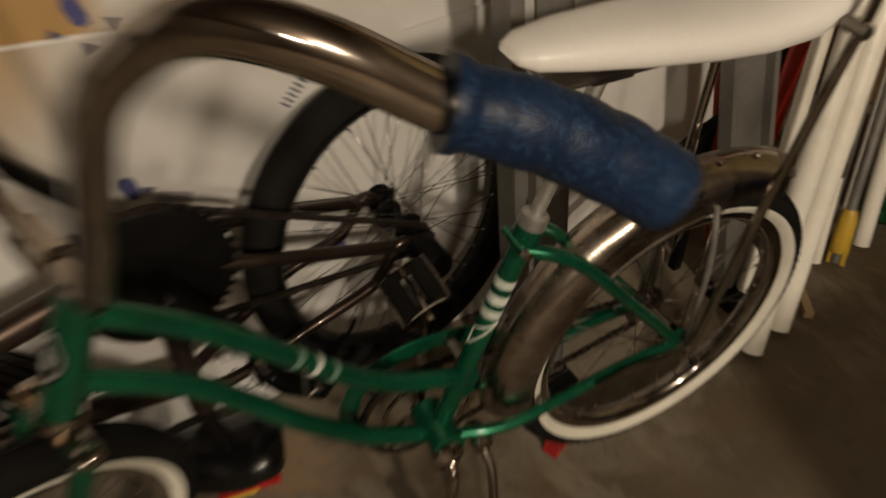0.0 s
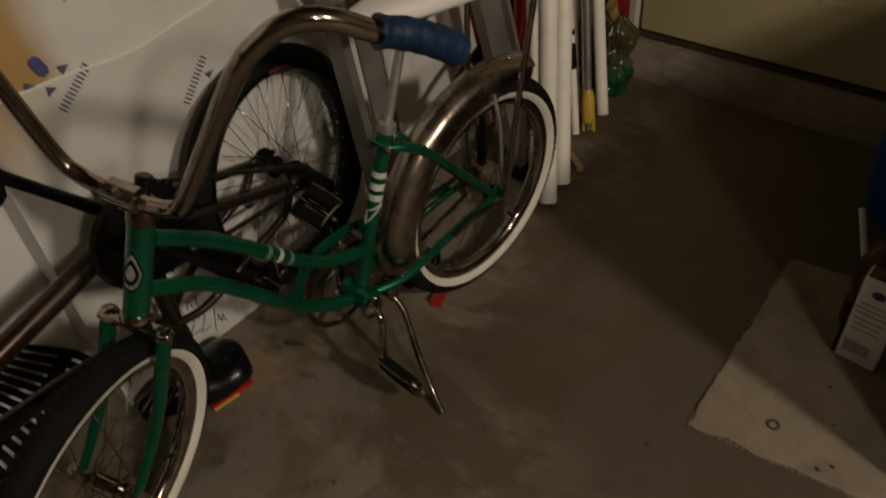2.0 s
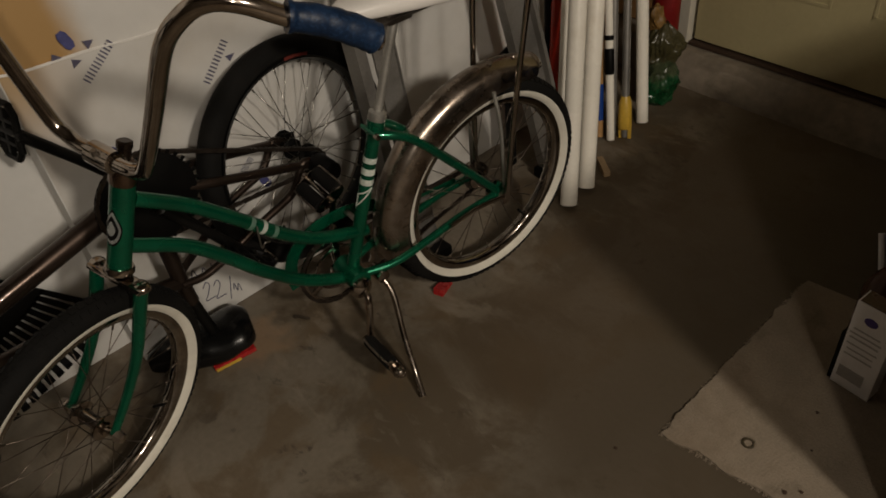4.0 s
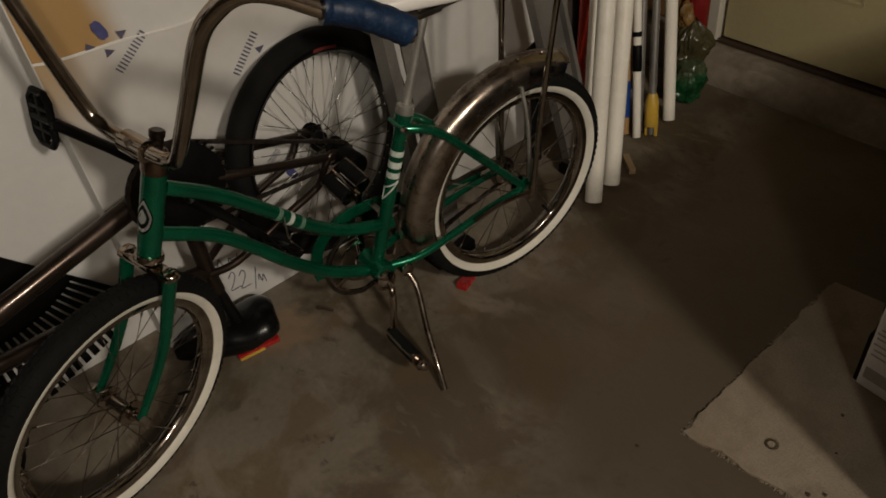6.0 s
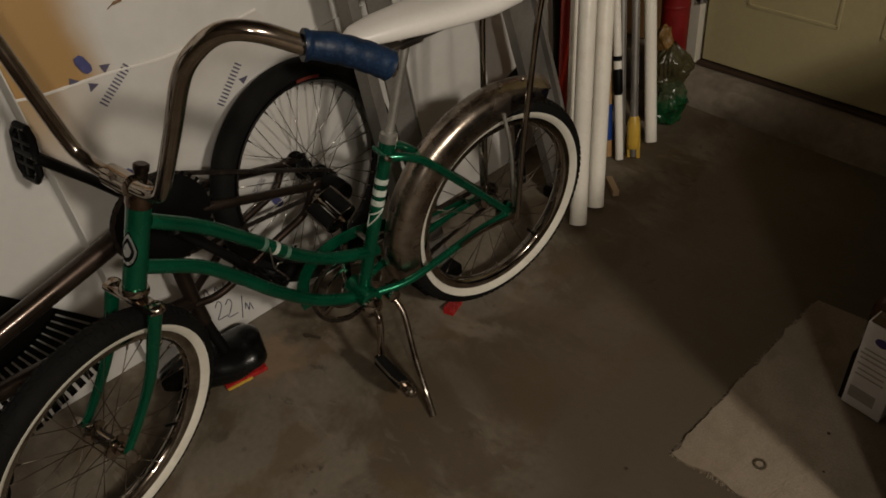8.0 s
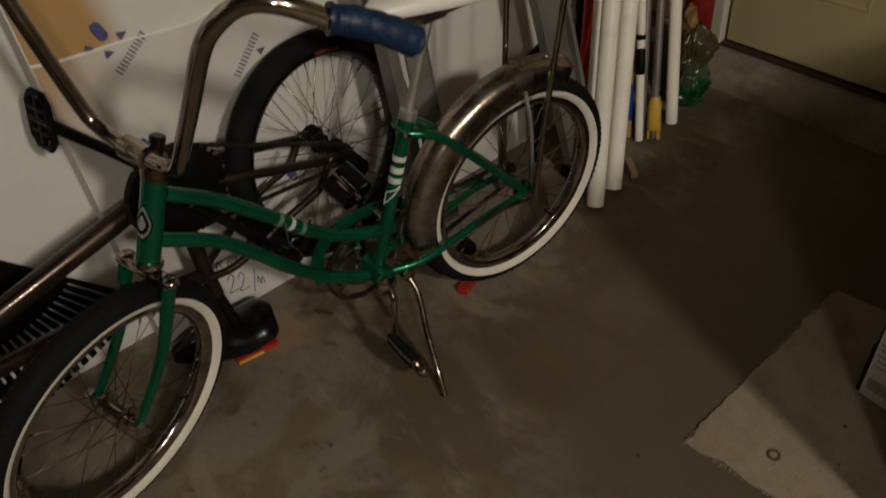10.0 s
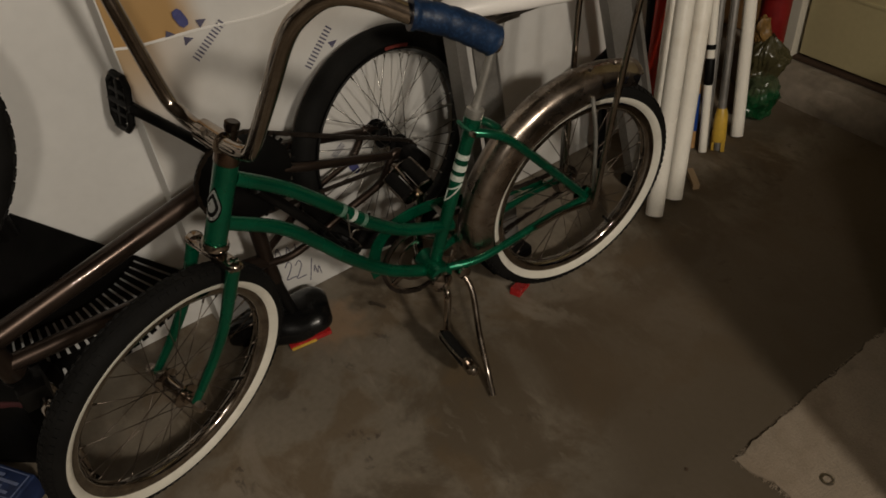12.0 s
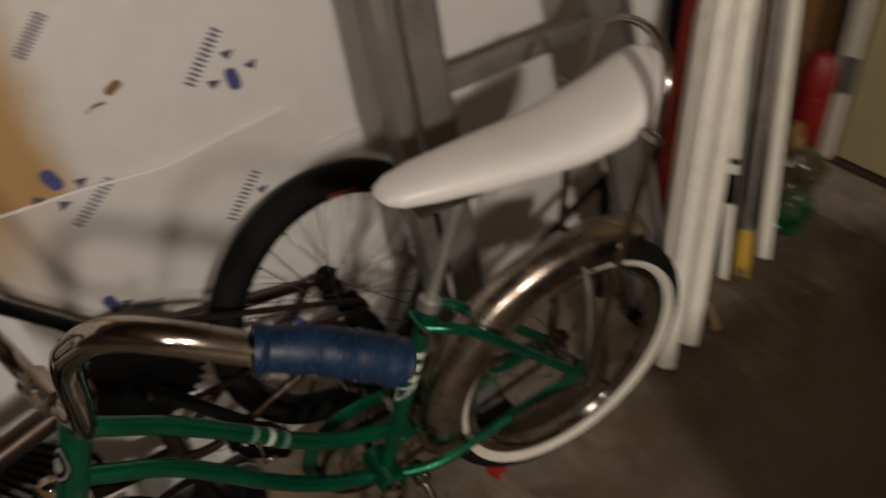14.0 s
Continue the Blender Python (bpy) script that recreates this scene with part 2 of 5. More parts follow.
def blotches(m, colour, amount, scale, lo, hi, stretch=(1, 1, 1), mask_scale=0.0):
    """Lays irregular marks over a material, thicker in some places if masked."""
    nt = m.node_tree
    n, l = nt.nodes, nt.links
    bsdf = n["Principled BSDF"]
    before = bsdf.inputs["Base Color"].links[0].from_socket
    tc, mp, nz = n.new("ShaderNodeTexCoord"), n.new("ShaderNodeMapping"), n.new("ShaderNodeTexNoise")
    mp.inputs["Scale"].default_value = stretch
    mp.inputs["Location"].default_value = (scale * 1.7, scale * 0.3, 0)
    mp.inputs["Rotation"].default_value = (0, 0, scale)
    l.new(tc.outputs["Object"], mp.inputs["Vector"])
    nz.inputs["Scale"].default_value, nz.inputs["Detail"].default_value = scale, 8
    nz.inputs["Roughness"].default_value, nz.inputs["Distortion"].default_value = 0.62, 0.4
    l.new(mp.outputs[0], nz.inputs["Vector"])
    mr = n.new("ShaderNodeMapRange")
    mr.interpolation_type = "SMOOTHSTEP"
    mr.inputs["From Min"].default_value, mr.inputs["From Max"].default_value = lo, hi
    mr.inputs["To Max"].default_value = amount
    l.new(nz.outputs["Fac"], mr.inputs["Value"])
    factor = mr.outputs[0]
    if mask_scale:
        nm, mm, mu = n.new("ShaderNodeTexNoise"), n.new("ShaderNodeMapRange"), n.new("ShaderNodeMath")
        nm.inputs["Scale"].default_value = mask_scale
        l.new(tc.outputs["Object"], nm.inputs["Vector"])
        mm.inputs["From Min"].default_value, mm.inputs["From Max"].default_value = 0.42, 0.62
        l.new(nm.outputs["Fac"], mm.inputs["Value"])
        mu.operation = "MULTIPLY"
        l.new(factor, mu.inputs[0])
        l.new(mm.outputs[0], mu.inputs[1])
        factor = mu.outputs[0]
    mix = n.new("ShaderNodeMix")
    mix.data_type = "RGBA"
    l.new(factor, mix.inputs["Factor"])
    l.new(before, mix.inputs["A"])
    mix.inputs["B"].default_value = (*colour, 1)
    l.new(mix.outputs["Result"], bsdf.inputs["Base Color"])
    return m


CONCRETE = surf("stained_and_shaded_concrete", (0.195, 0.164, 0.124), 0.72, 0, 0.2, 2.2, 0.35, 75, 0.15, (0.16, 0.112, 0.066), 0.8, 2.7)
blotches(CONCRETE, (0.088, 0.064, 0.038), 0.85, 2.9, 0.48, 0.6)
blotches(CONCRETE, (0.125, 0.084, 0.044), 0.65, 5.3, 0.5, 0.62)
blotches(CONCRETE, (0.27, 0.23, 0.18), 0.7, 9.0, 0.5, 0.64, (1, 0.55, 1), 2.6)
blotches(CONCRETE, (0.28, 0.24, 0.185), 0.35, 30.0, 0.55, 0.66, (1, 0.4, 1), 4.3)
blotches(CONCRETE, (0.045, 0.033, 0.023), 0.75, 23.0, 0.59, 0.68, (1, 0.7, 1), 5.7)
# browner concrete to the right, darkened further to paint in weaker light there
tint_zone(CONCRETE, (0.088, 0.062, 0.037), 0.74, (("X", 0.66, 0.44), ("Y", 0.5, 0.72)), 0.1, 5)
# soft shade over the near floor, painted into the concrete colour
tint_zone(CONCRETE, (0.066, 0.05, 0.031), 0.6, (("X", 0.4, 0.18), ("Y", 0.14, 0.42)), 0.12, 4)
tint_zone(CONCRETE, (0.31, 0.2, 0.115), 0.65, (("X", 0.3, 0.25), ("X", 0.355, 0.41), ("Y", 0.86, 0.8), ("Y", 0.93, 0.99)), 0.06, 16)
tint_zone(FOIL_GREEN, (0.09, 0.085, 0.05), 0.6, (("Z", 0.11, 0.085),), 0.05, 22)
tint_zone(FOIL_GREEN, (0.048, 0.04, 0.017), 0.92, (("Z", 0.16, 0.135),), 0.05, 18)
BOARD_TORN = surf("white_board_with_bare_brown_fibre", (0.68, 0.665, 0.635), 0.5, 0, 0.07, 2.2, 0.08, 30, 0.1, (0.5, 0.45, 0.38), 0.4, 2.0)
tint_zone(BOARD_TORN, (0.4, 0.225, 0.06), 0.92, (("X", 0.105, 0.19),), 0.03, 7)
tint_zone(BOARD, (0.42, 0.29, 0.17), 0.5, (("X", 0.03, 0.17), ("Z", 0.7, 0.42)), 0.03, 6)
tint_zone(BOARD, (0.42, 0.25, 0.08), 0.65, (("X", 0.02, 0.095), ("Z", 0.72, 0.56)), 0.03, 9)
blotches(BOARD, (0.5, 0.44, 0.36), 0.35, 2.6, 0.5, 0.75)
blotches(PVC, (0.3, 0.23, 0.15), 0.45, 26.0, 0.6, 0.72, (1, 1, 0.2))
blotches(CHROME_BRIGHT, (0.1, 0.066, 0.04), 0.6, 60.0, 0.56, 0.7)
blotches(CURB, (0.26, 0.22, 0.17), 0.6, 7.0, 0.52, 0.68)
blotches(CURB, (0.1, 0.078, 0.055), 0.7, 4.2, 0.5, 0.66, (1, 0.6, 1.6))
blotches(CURB, (0.34, 0.3, 0.24), 0.5, 16.0, 0.58, 0.7, (1, 0.5, 1.5), 3.0)
blotches(RUG, (0.12, 0.09, 0.06), 0.6, 9.0, 0.54, 0.72)
blotches(BOARD_PLAIN, (0.52, 0.48, 0.42), 0.3, 3.4, 0.55, 0.75, (1, 1, 0.4))


# ---- mesh helpers ----
def part(name, bm, material, parent=None, label="", m=None, smooth=True):
    me = bpy.data.meshes.new(name)
    for f_ in bm.faces:
        f_.smooth = smooth
    bm.normal_update()
    bm.to_mesh(me)
    bm.free()
    me.materials.append(material)
    if smooth:
        me.set_sharp_from_angle(angle=radians(38))
    ob = new(name, me)
    if parent is not None:
        ob.parent = parent
    if m is not None:
        ob.matrix_local = m
    if label:
        ob["label"] = label
    return ob


def root(name, m, label, category, group=""):
    ob = new(name)
    ob.empty_display_size = 0.05
    ob.matrix_world = m
    return tagged(ob, label, category, group)


def curve(points, steps=6):
    """A smooth line through the points."""
    p = [Vector(q) for q in points]
    p = [p[0] * 2 - p[1], *p, p[-1] * 2 - p[-2]]
    out = []
    for i in range(1, len(p) - 2):
        for k in range(steps):
            t = k / steps
            a, b, c, d = p[i - 1], p[i], p[i + 1], p[i + 2]
            out.append(0.5 * (2 * b + (c - a) * t + (2 * a - 5 * b + 4 * c - d) * t * t + (3 * b - a - 3 * c + d) * t ** 3))
    out.append(p[-2])
    return out


def tube(bm, points, r, n=12, closed=False, flat=1.0):
    """A round bar along the points. r: a radius, or one for each point. flat squeezes the section."""
    p = [Vector(q) for q in points]
    rs = r if isinstance(r, (list, tuple)) else [r] * len(p)
    count = len(p)
    rings, side = [], None
    for i, q in enumerate(p):
        if closed:
            d = p[(i + 1) % count] - p[i - 1]
        else:
            d = p[min(i + 1, count - 1)] - p[max(i - 1, 0)]
        d.normalize()
        if side is None:
            side = d.orthogonal().normalized()
            if abs(d.y) < 0.9:
                side = d.cross(Vector((0, 1, 0))).normalized()
        side = (side - d * side.dot(d)).normalized()
        up = d.cross(side)
        rings.append([bm.verts.new(q + rs[i] * (math.cos(a) * side + flat * math.sin(a) * up))
                      for a in (2 * math.pi * k / n for k in range(n))])
    pairs = list(zip(rings, rings[1:])) + ([(rings[-1], rings[0])] if closed else [])
    for a, b in pairs:
        for k in range(n):
            bm.faces.new((a[k], a[(k + 1) % n], b[(k + 1) % n], b[k]))
    if not closed:
        bm.faces.new(rings[0][::-1])
        bm.faces.new(rings[-1])
    return bm


def lathe(bm, profile, n=48, closed=False, start=0.0, sweep=2 * math.pi, m=None):
    """Turns (radius, along) pairs about the local y axis."""
    full = sweep > 6.28
    rings = []
    for k in range(n if full else n + 1):
        a = start + sweep * k / n
        rings.append([bm.verts.new((r * math.cos(a), y, r * math.sin(a))) for r, y in profile])
    if m is not None:
        for ring in rings:
            for v in ring:
                v.co = m @ v.co
    pairs = list(zip(rings, rings[1:])) + ([(rings[-1], rings[0])] if full else [])
    c = len(profile)
    for a, b in pairs:
        for k in range(c if closed else c - 1):
            bm.faces.new((a[k], b[k], b[(k + 1) % c], a[(k + 1) % c]))
    if not closed and full:
        for e in (0, -1):
            if profile[e][0] > 1e-6:
                bm.faces.new([ring[e] for ring in rings][:: 1 if e else -1])
    bmesh.ops.recalc_face_normals(bm, faces=bm.faces[:])
    return bm


def block(bm, size, centre=(0, 0, 0), bevel=0.0, m=None, segments=2):
    made = bmesh.ops.create_cube(bm, size=1.0)["verts"]
    for v in made:
        v.co = Vector((v.co.x * size[0] + centre[0], v.co.y * size[1] + centre[1], v.co.z * size[2] + centre[2]))
    if bevel:
        edges = list({e for v in made for e in v.link_edges})
        made = list({v for f_ in bmesh.ops.bevel(bm, geom=edges, offset=bevel, segments=segments, affect="EDGES", profile=0.7)["faces"] for v in f_.verts}
                    | {v for v in made if v.is_valid})
    if m is not None:
        for v in made:
            v.co = m @ v.co
    return bm


def prism(bm, outline, depth, m=None):
    """A flat plate: the outline in x and z, depth along y (towards -y)."""
    a = [bm.verts.new((x, 0, z)) for x, z in outline]
    b = [bm.verts.new((x, -depth, z)) for x, z in outline]
    if m is not None:
        for v in a + b:
            v.co = m @ v.co
    k = len(a)
    bm.faces.new(a)
    bm.faces.new(b[::-1])
    for i in range(k):
        bm.faces.new((a[i], b[i], b[(i + 1) % k], a[(i + 1) % k]))
    bmesh.ops.recalc_face_normals(bm, faces=bm.faces[:])
    return bm


BM = bmesh.new


def tube_part(name, points, r, material, parent, label="", n=12, m=None, steps=6, flat=1.0):
    pts = curve(points, steps) if steps > 1 else points
    return part(name, tube(BM(), pts, r, n, flat=flat), material, parent, label, m)


# ---- the garage ----
def structure():
    bm = BM()
    bmesh.ops.create_grid(bm, x_segments=60, y_segments=60, size=1)
    for v in bm.verts:
        v.co = Vector((-0.6 + v.co.x * 2.6, -1.5 + v.co.y * 2.9, 0))
        v.co.z = -0.0012 * abs(noise.noise(v.co * 4))
    tagged(part("floor", bm, CONCRETE), "bare stained brown-grey concrete garage floor, shade painted in at right and front", "floor", kind="structure")
    walls = (("wall_back", (-0.6, 1.33, 1.45), (5.2, 0.12, 2.9), DRYWALL, "bare dark timber behind the leaning boards"),
             ("wall_left", (-3.14, -1.5, 1.45), (0.12, 5.6, 2.9), DRYWALL, "bare dark timber garage side wall"),
             ("wall_front", (-0.6, -4.36, 1.45), (5.2, 0.12, 2.9), DRYWALL, "plain wall that closes the garage"),
             ("wall_right", (2.05, 1.08, 1.5), (0.14, 0.38, 2.8), WALL_BROWN, "brown panelled wall in the corner beside the door"),
             ("wall_right", (2.05, -2.2, 1.5), (0.14, 4.2, 2.8), DRYWALL, "bare dark timber beyond the side door"),
             ("wall_right", (2.05, 0.4, 2.52), (0.14, 0.98, 0.76), DRYWALL, "bare dark timber over the side door"),
             # last entry: unseen block, added to keep the bulbs off the right-hand floor
             ("shadow_block", (1.2185, -0.37, 0.39), (0.787, 0.12, 0.78), DRYWALL, "unseen low block added to cast the shadow on the floor"))
    for name, centre, size, material, label in walls:
        tagged(part(name, block(BM(), size, centre, 0.004), material, smooth=False), label, "wall", kind="structure")
    tagged(part("ceiling", block(BM(), (5.2, 5.8, 0.1), (-0.6, -1.5, 2.95)), DRYWALL, smooth=False), "plain flat garage ceiling", "ceiling", kind="structure")
    # the foundation step along the wall with the door
    bm = BM()
    rows = []
    for i in range(70):
        y = 1.27 - 5.4 * i / 69
        j = 0.004 * noise.noise(Vector((0, y * 6, 0)))
        rows.append([bm.verts.new((x + j + 0.004 * noise.noise(Vector((x * 9, y * 9, z))), y, z + 0.003 * noise.noise(Vector((x, y * 7, 3)))))
                     for x, z in ((1.85, -0.01), (1.857, 0.012), (1.897, 0.078), (1.911, 0.092), (1.98, 0.094), (2.1, 0.094))])
    for a, b in zip(rows, rows[1:]):
        for k in range(5):
            bm.faces.new((a[k], a[k + 1], b[k + 1], b[k]))
    tagged(part("foundation_step", bm, CURB), "rough low concrete foundation step under the door wall", "step", kind="structure")
    # the side door
    door = root("door_1", pose(1.97, 0.872, 0.1), "closed beige panelled side door over a concrete step", "door")
    door["kind"] = "structure"
    part("door_leaf", block(BM(), (0.04, 0.9, 2.03), (0, -0.46, 1.03), 0.003), DOOR_PAINT, door, smooth=False)
    for y0 in (-0.27, -0.65):
        for z0, h in ((0.5, 0.56), (1.14, 0.5), (1.72, 0.36)):
            bm = BM()
            for a, b, c, d in ((0, 0, 0.009, h), (0.26, 0, 0.009, h), (0, 0, 0.269, 0.009), (0, h, 0.269, 0.009)):
                cy = y0 + (a - 0.13 if c < 0.1 else 0)
                cz = z0 + (b if c > 0.1 else h / 2) - h / 2
                block(bm, (0.0035, c, d), (-0.0205, cy, cz), 0.001)
            part("panel_moulding", bm, DOOR_PAINT, door, smooth=False)
    part("door_jamb", block(BM(), (0.06, 0.035, 2.1), (-0.012, 0.02, 1.05), 0.003), TRIM_PAINT, door, "cream painted jamb", smooth=False)
    part("door_seal", block(BM(), (0.05, 0.93, 0.01), (-0.006, -0.46, 0.001), 0.002), GAP, door, "dark seal under the door", smooth=False)
    for z in (0.25, 1.0, 1.8):
        bm = BM()
        block(bm, (0.004, 0.035, 0.09), (-0.045, 0.0, z), 0.001)
        tube(bm, [(-0.05, -0.003, z - 0.046), (-0.05, -0.003, z + 0.046)], 0.006, 10)
        part("hinge", bm, ALUMINIUM, door, "dull steel hinge")


structure()


# ---- boards against the back wall ----
BOARD_Y = 1.043


def word_bars(a, b, height):
    """A printed word, as plain bars between two places on the board: one mesh for each letter."""
    ax, az = a
    bx, bz = b
    d = Vector((bx - ax, 0, bz - az))
    length = d.length
    d.normalize()
    up = Vector((-d.z, 0, d.x))
    lo = Vector((ax, 0, az)) - up * height / 2
    made = []
    for i in range(12):
        s = length * (i // 2 + (0.62 if i % 2 else 0.12)) / 6
        e = s + length * 0.2 / 6
        made.append(prism(BM(), [(q.x, q.z) for q in (lo + d * s, lo + d * e, lo + d * e + up * height, lo + d * s + up * height)], 0.0007))
    return made


def pill(x, z, angle, length=0.036, width=0.019):
    out = []
    for u, v in ((-0.5, -0.28), (-0.28, -0.5), (0.28, -0.5), (0.5, -0.28), (0.5, 0.28), (0.28, 0.5), (-0.28, 0.5), (-0.5, 0.28)):
        u, v = u * width * (1.0), v * length
        c, s = math.cos(angle), math.sin(angle)
        out.append((x + u * c - v * s, z + u * s + v * c))
    return prism(BM(), out, 0.0007)


def triangle(x, z, angle, size=0.012):
    return prism(BM(), [(x + size * math.cos(angle + a), z + size * 0.8 * math.sin(angle + a)) for a in (0, 2.2, 4.1)], 0.0007)


def boards():
    printed = root("wrapped_board", pose(0.113, BOARD_Y, 0.0), "tall white wrapped board printed with blue marks, leaning upright", "board")
    # back sheet, and a front sheet whose upper rim bows slightly
    bm = BM()
    block(bm, (1.36, 0.074, 1.62), (0.682, 0.043, 0.81), 0.002)
    part("back_sheet", bm, BOARD_TORN, printed, smooth=False)
    part("wrapped_edge", block(BM(), (0.003, 0.0815, 1.621), (-0.0005, 0.0395, 0.811), 0.001), BOARD_PLAIN, printed, "white folded edge of the wrapping", smooth=False)
    rim = curve([(0.0, 0, 0.722), (0.045, 0, 0.714), (0.16, 0, 0.707), (0.275, 0, 0.695), (0.375, 0, 0.706), (0.475, 0, 0.716)], 6)
    low = [(0.53, 0.622), (0.66, 0.631), (1.2, 0.64)]
    line = [(p.x, p.z) for p in rim] + low
    bm = BM()
    prism(bm, [(0, 0.002), *line, (1.2, 0.002)], 0.004, Matrix.Translation((0, 0.004, 0)))
    part("front_sheet", bm, BOARD, printed, smooth=False)
    part("sheet_rim", tube(BM(), rim, 0.0028, 6), VINYL, printed, "pale folded upper rim of the front sheet")
    # printed motifs: words as bars, lozenges and small arrowheads
    X0 = 0.113
    motifs = (((0.239, 0.738, 0.35), ((0.242, 0.655), (0.313, 0.709)), ((0.272, 0.719), (0.239, 0.695), (0.21, 0.715))),
              ((0.525, 0.789, 0.15), ((0.523, 0.87), (0.459, 0.8)), ((0.527, 0.829), (0.496, 0.792), (0.558, 0.802))),
              (None, ((0.521, 0.627), (0.455, 0.556)), ((0.521, 0.59),)),
              ((0.237, 0.5, 0.2), ((0.31, 0.462), (0.262, 0.478)), ((0.256, 0.49),)),
              (None, ((0.315, 0.957), (0.268, 0.911)), ()),
              ((0.516, 0.28, 0.5), ((0.5, 0.353), (0.47, 0.33)), ()),
              ((0.80, 0.9, 0.2), ((0.83, 0.86), (0.89, 0.92)), ((0.83, 0.89),)))
    for lozenge, word, arrows in motifs:
        if lozenge:
            x, z, a = lozenge
            part("printed_lozenge", pill(x - X0, z, a), PRINT_BLUE, printed, "blue printed lozenge", Matrix.Translation((0, -0.0006, 0)), smooth=False)
        (ax, az), (bx, bz) = word
        for bm in word_bars((ax - X0, az), (bx - X0, bz), 0.016):
            part("printed_letter_bar", bm, PRINT_DARK, printed, "", Matrix.Translation((0, -0.0006, 0)), smooth=False)
        for x, z in arrows:
            part("printed_arrowhead", triangle(x - X0, z, 2.0 + x * 9), PRINT_DARK, printed, m=Matrix.Translation((0, -0.0006, 0)), smooth=False)
    part("printed_lozenge", pill(0.361 - X0, 0.836, -1.1, 0.026, 0.013), PRINT_BROWN, printed, "small brown printed mark", Matrix.Translation((0, -0.0006, 0)), smooth=False)
    bm = BM()
    tube(bm, curve([(0.315 - X0, -0.001, 0.813), (0.328 - X0, -0.001, 0.819), (0.343 - X0, -0.001, 0.82)], 4), [0.001] * 4 + [0.0025] * 5, 6)
    part("printed_streak", bm, PRINT_BROWN, printed)
    # pencilled figures low on the sheet
    strokes = (((0.29, 0.098), (0.303, 0.112), (0.311, 0.1), (0.296, 0.074), (0.286, 0.06), (0.318, 0.063)),
               ((0.322, 0.094), (0.335, 0.106), (0.342, 0.092), (0.328, 0.068), (0.318, 0.054), (0.35, 0.056)),
               ((0.378, 0.1), (0.358, 0.035)),
               ((0.376, 0.058), (0.382, 0.076), (0.386, 0.05), (0.394, 0.07), (0.398, 0.046)),
               ((0.272, 0.14), (0.282, 0.16), (0.29, 0.13)), ((0.305, 0.132), (0.312, 0.155), (0.322, 0.13)), ((0.336, 0.126), (0.338, 0.158)))
    for s in strokes:
        part("pencil_stroke", tube(BM(), curve([(0.292 + (x - 0.29) * 0.78 - X0, -0.0006, z - (x - 0.29) * 0.12) for x, z in s], 4), 0.0013, 5), PRINT_DARK, printed, "grey pencil handwriting stroke")

    plain = root("plain_board", pose(-0.58, 1.121, 0), "plain white smooth board standing against the wall", "board")
    part("sheet", block(BM(), (1.4648, 0.014, 1.62), (0.0, 0.011, 0.81), 0.001), BOARD_PLAIN, plain, smooth=False)


boards()


# ---- ladder ----
def ladder():
    lad = root("ladder", pose(0.0, 0, 0), "dull grey aluminium ladder leaning against the white board", "ladder")
    def at(x, z):
        return Vector((x, 0.82 + 0.095 * z, z))

    def strip(bm, x0, x1, w, th, dy):
        lo, hi = at(x0, 0.0), at(x0 + (x1 - x0) * 1.75 / 1.02, 1.75)
        rings = [[bm.verts.new((q.x + sx * w / 2, q.y + dy + sy * th / 2, q.z)) for sx, sy in ((-1, -1), (1, -1), (1, 1), (-1, 1))] for q in (lo, hi)]
        a, b = rings
        bm.faces.new(a[::-1])
        bm.faces.new(b)
        for i in range(4):
            bm.faces.new((a[i], a[(i + 1) % 4], b[(i + 1) % 4], b[i]))

    for sets in (((0.724, 0.696, 0.019, 0.045, 0.0), (0.752, 0.719, 0.021, 0.004, 0.014), (0.79, 0.77, 0.057, 0.006, 0.0), (0.818, 0.798, 0.007, 0.03, 0.012)),
                 ((1.225, 1.049, 0.007, 0.03, 0.012), (1.262, 1.084, 0.067, 0.006, 0.0), (1.3, 1.118, 0.011, 0.045, 0.0))):
        rail = None
        for k, (x0, x1, w, th, dy) in enumerate(sets):
            bm = BM()
            strip(bm, x0, x1, w, th, dy)
            bmesh.ops.recalc_face_normals(bm, faces=bm.faces[:])
            made = part("flange" if k else "rail", bm, ALUMINIUM, rail or lad, smooth=False)
            rail = rail or made
        mx = (sets[0][0] + sets[-1][0]) / 2
        part("foot", block(BM(), (0.12, 0.07, 0.03), (mx, 0.82, 0.016), 0.006), BLACK, lad, "black rubber foot", smooth=False)
    for z in (0.734, 1.022, 1.31, 1.6):
        bm = BM()
        block(bm, (0.36 - 0.11 * (z - 0.73), 0.024, 0.033), (0.952, at(0, z).y + 0.012, z), 0.005)
        part("rung", bm, ALUMINIUM, lad, smooth=False)


ladder()


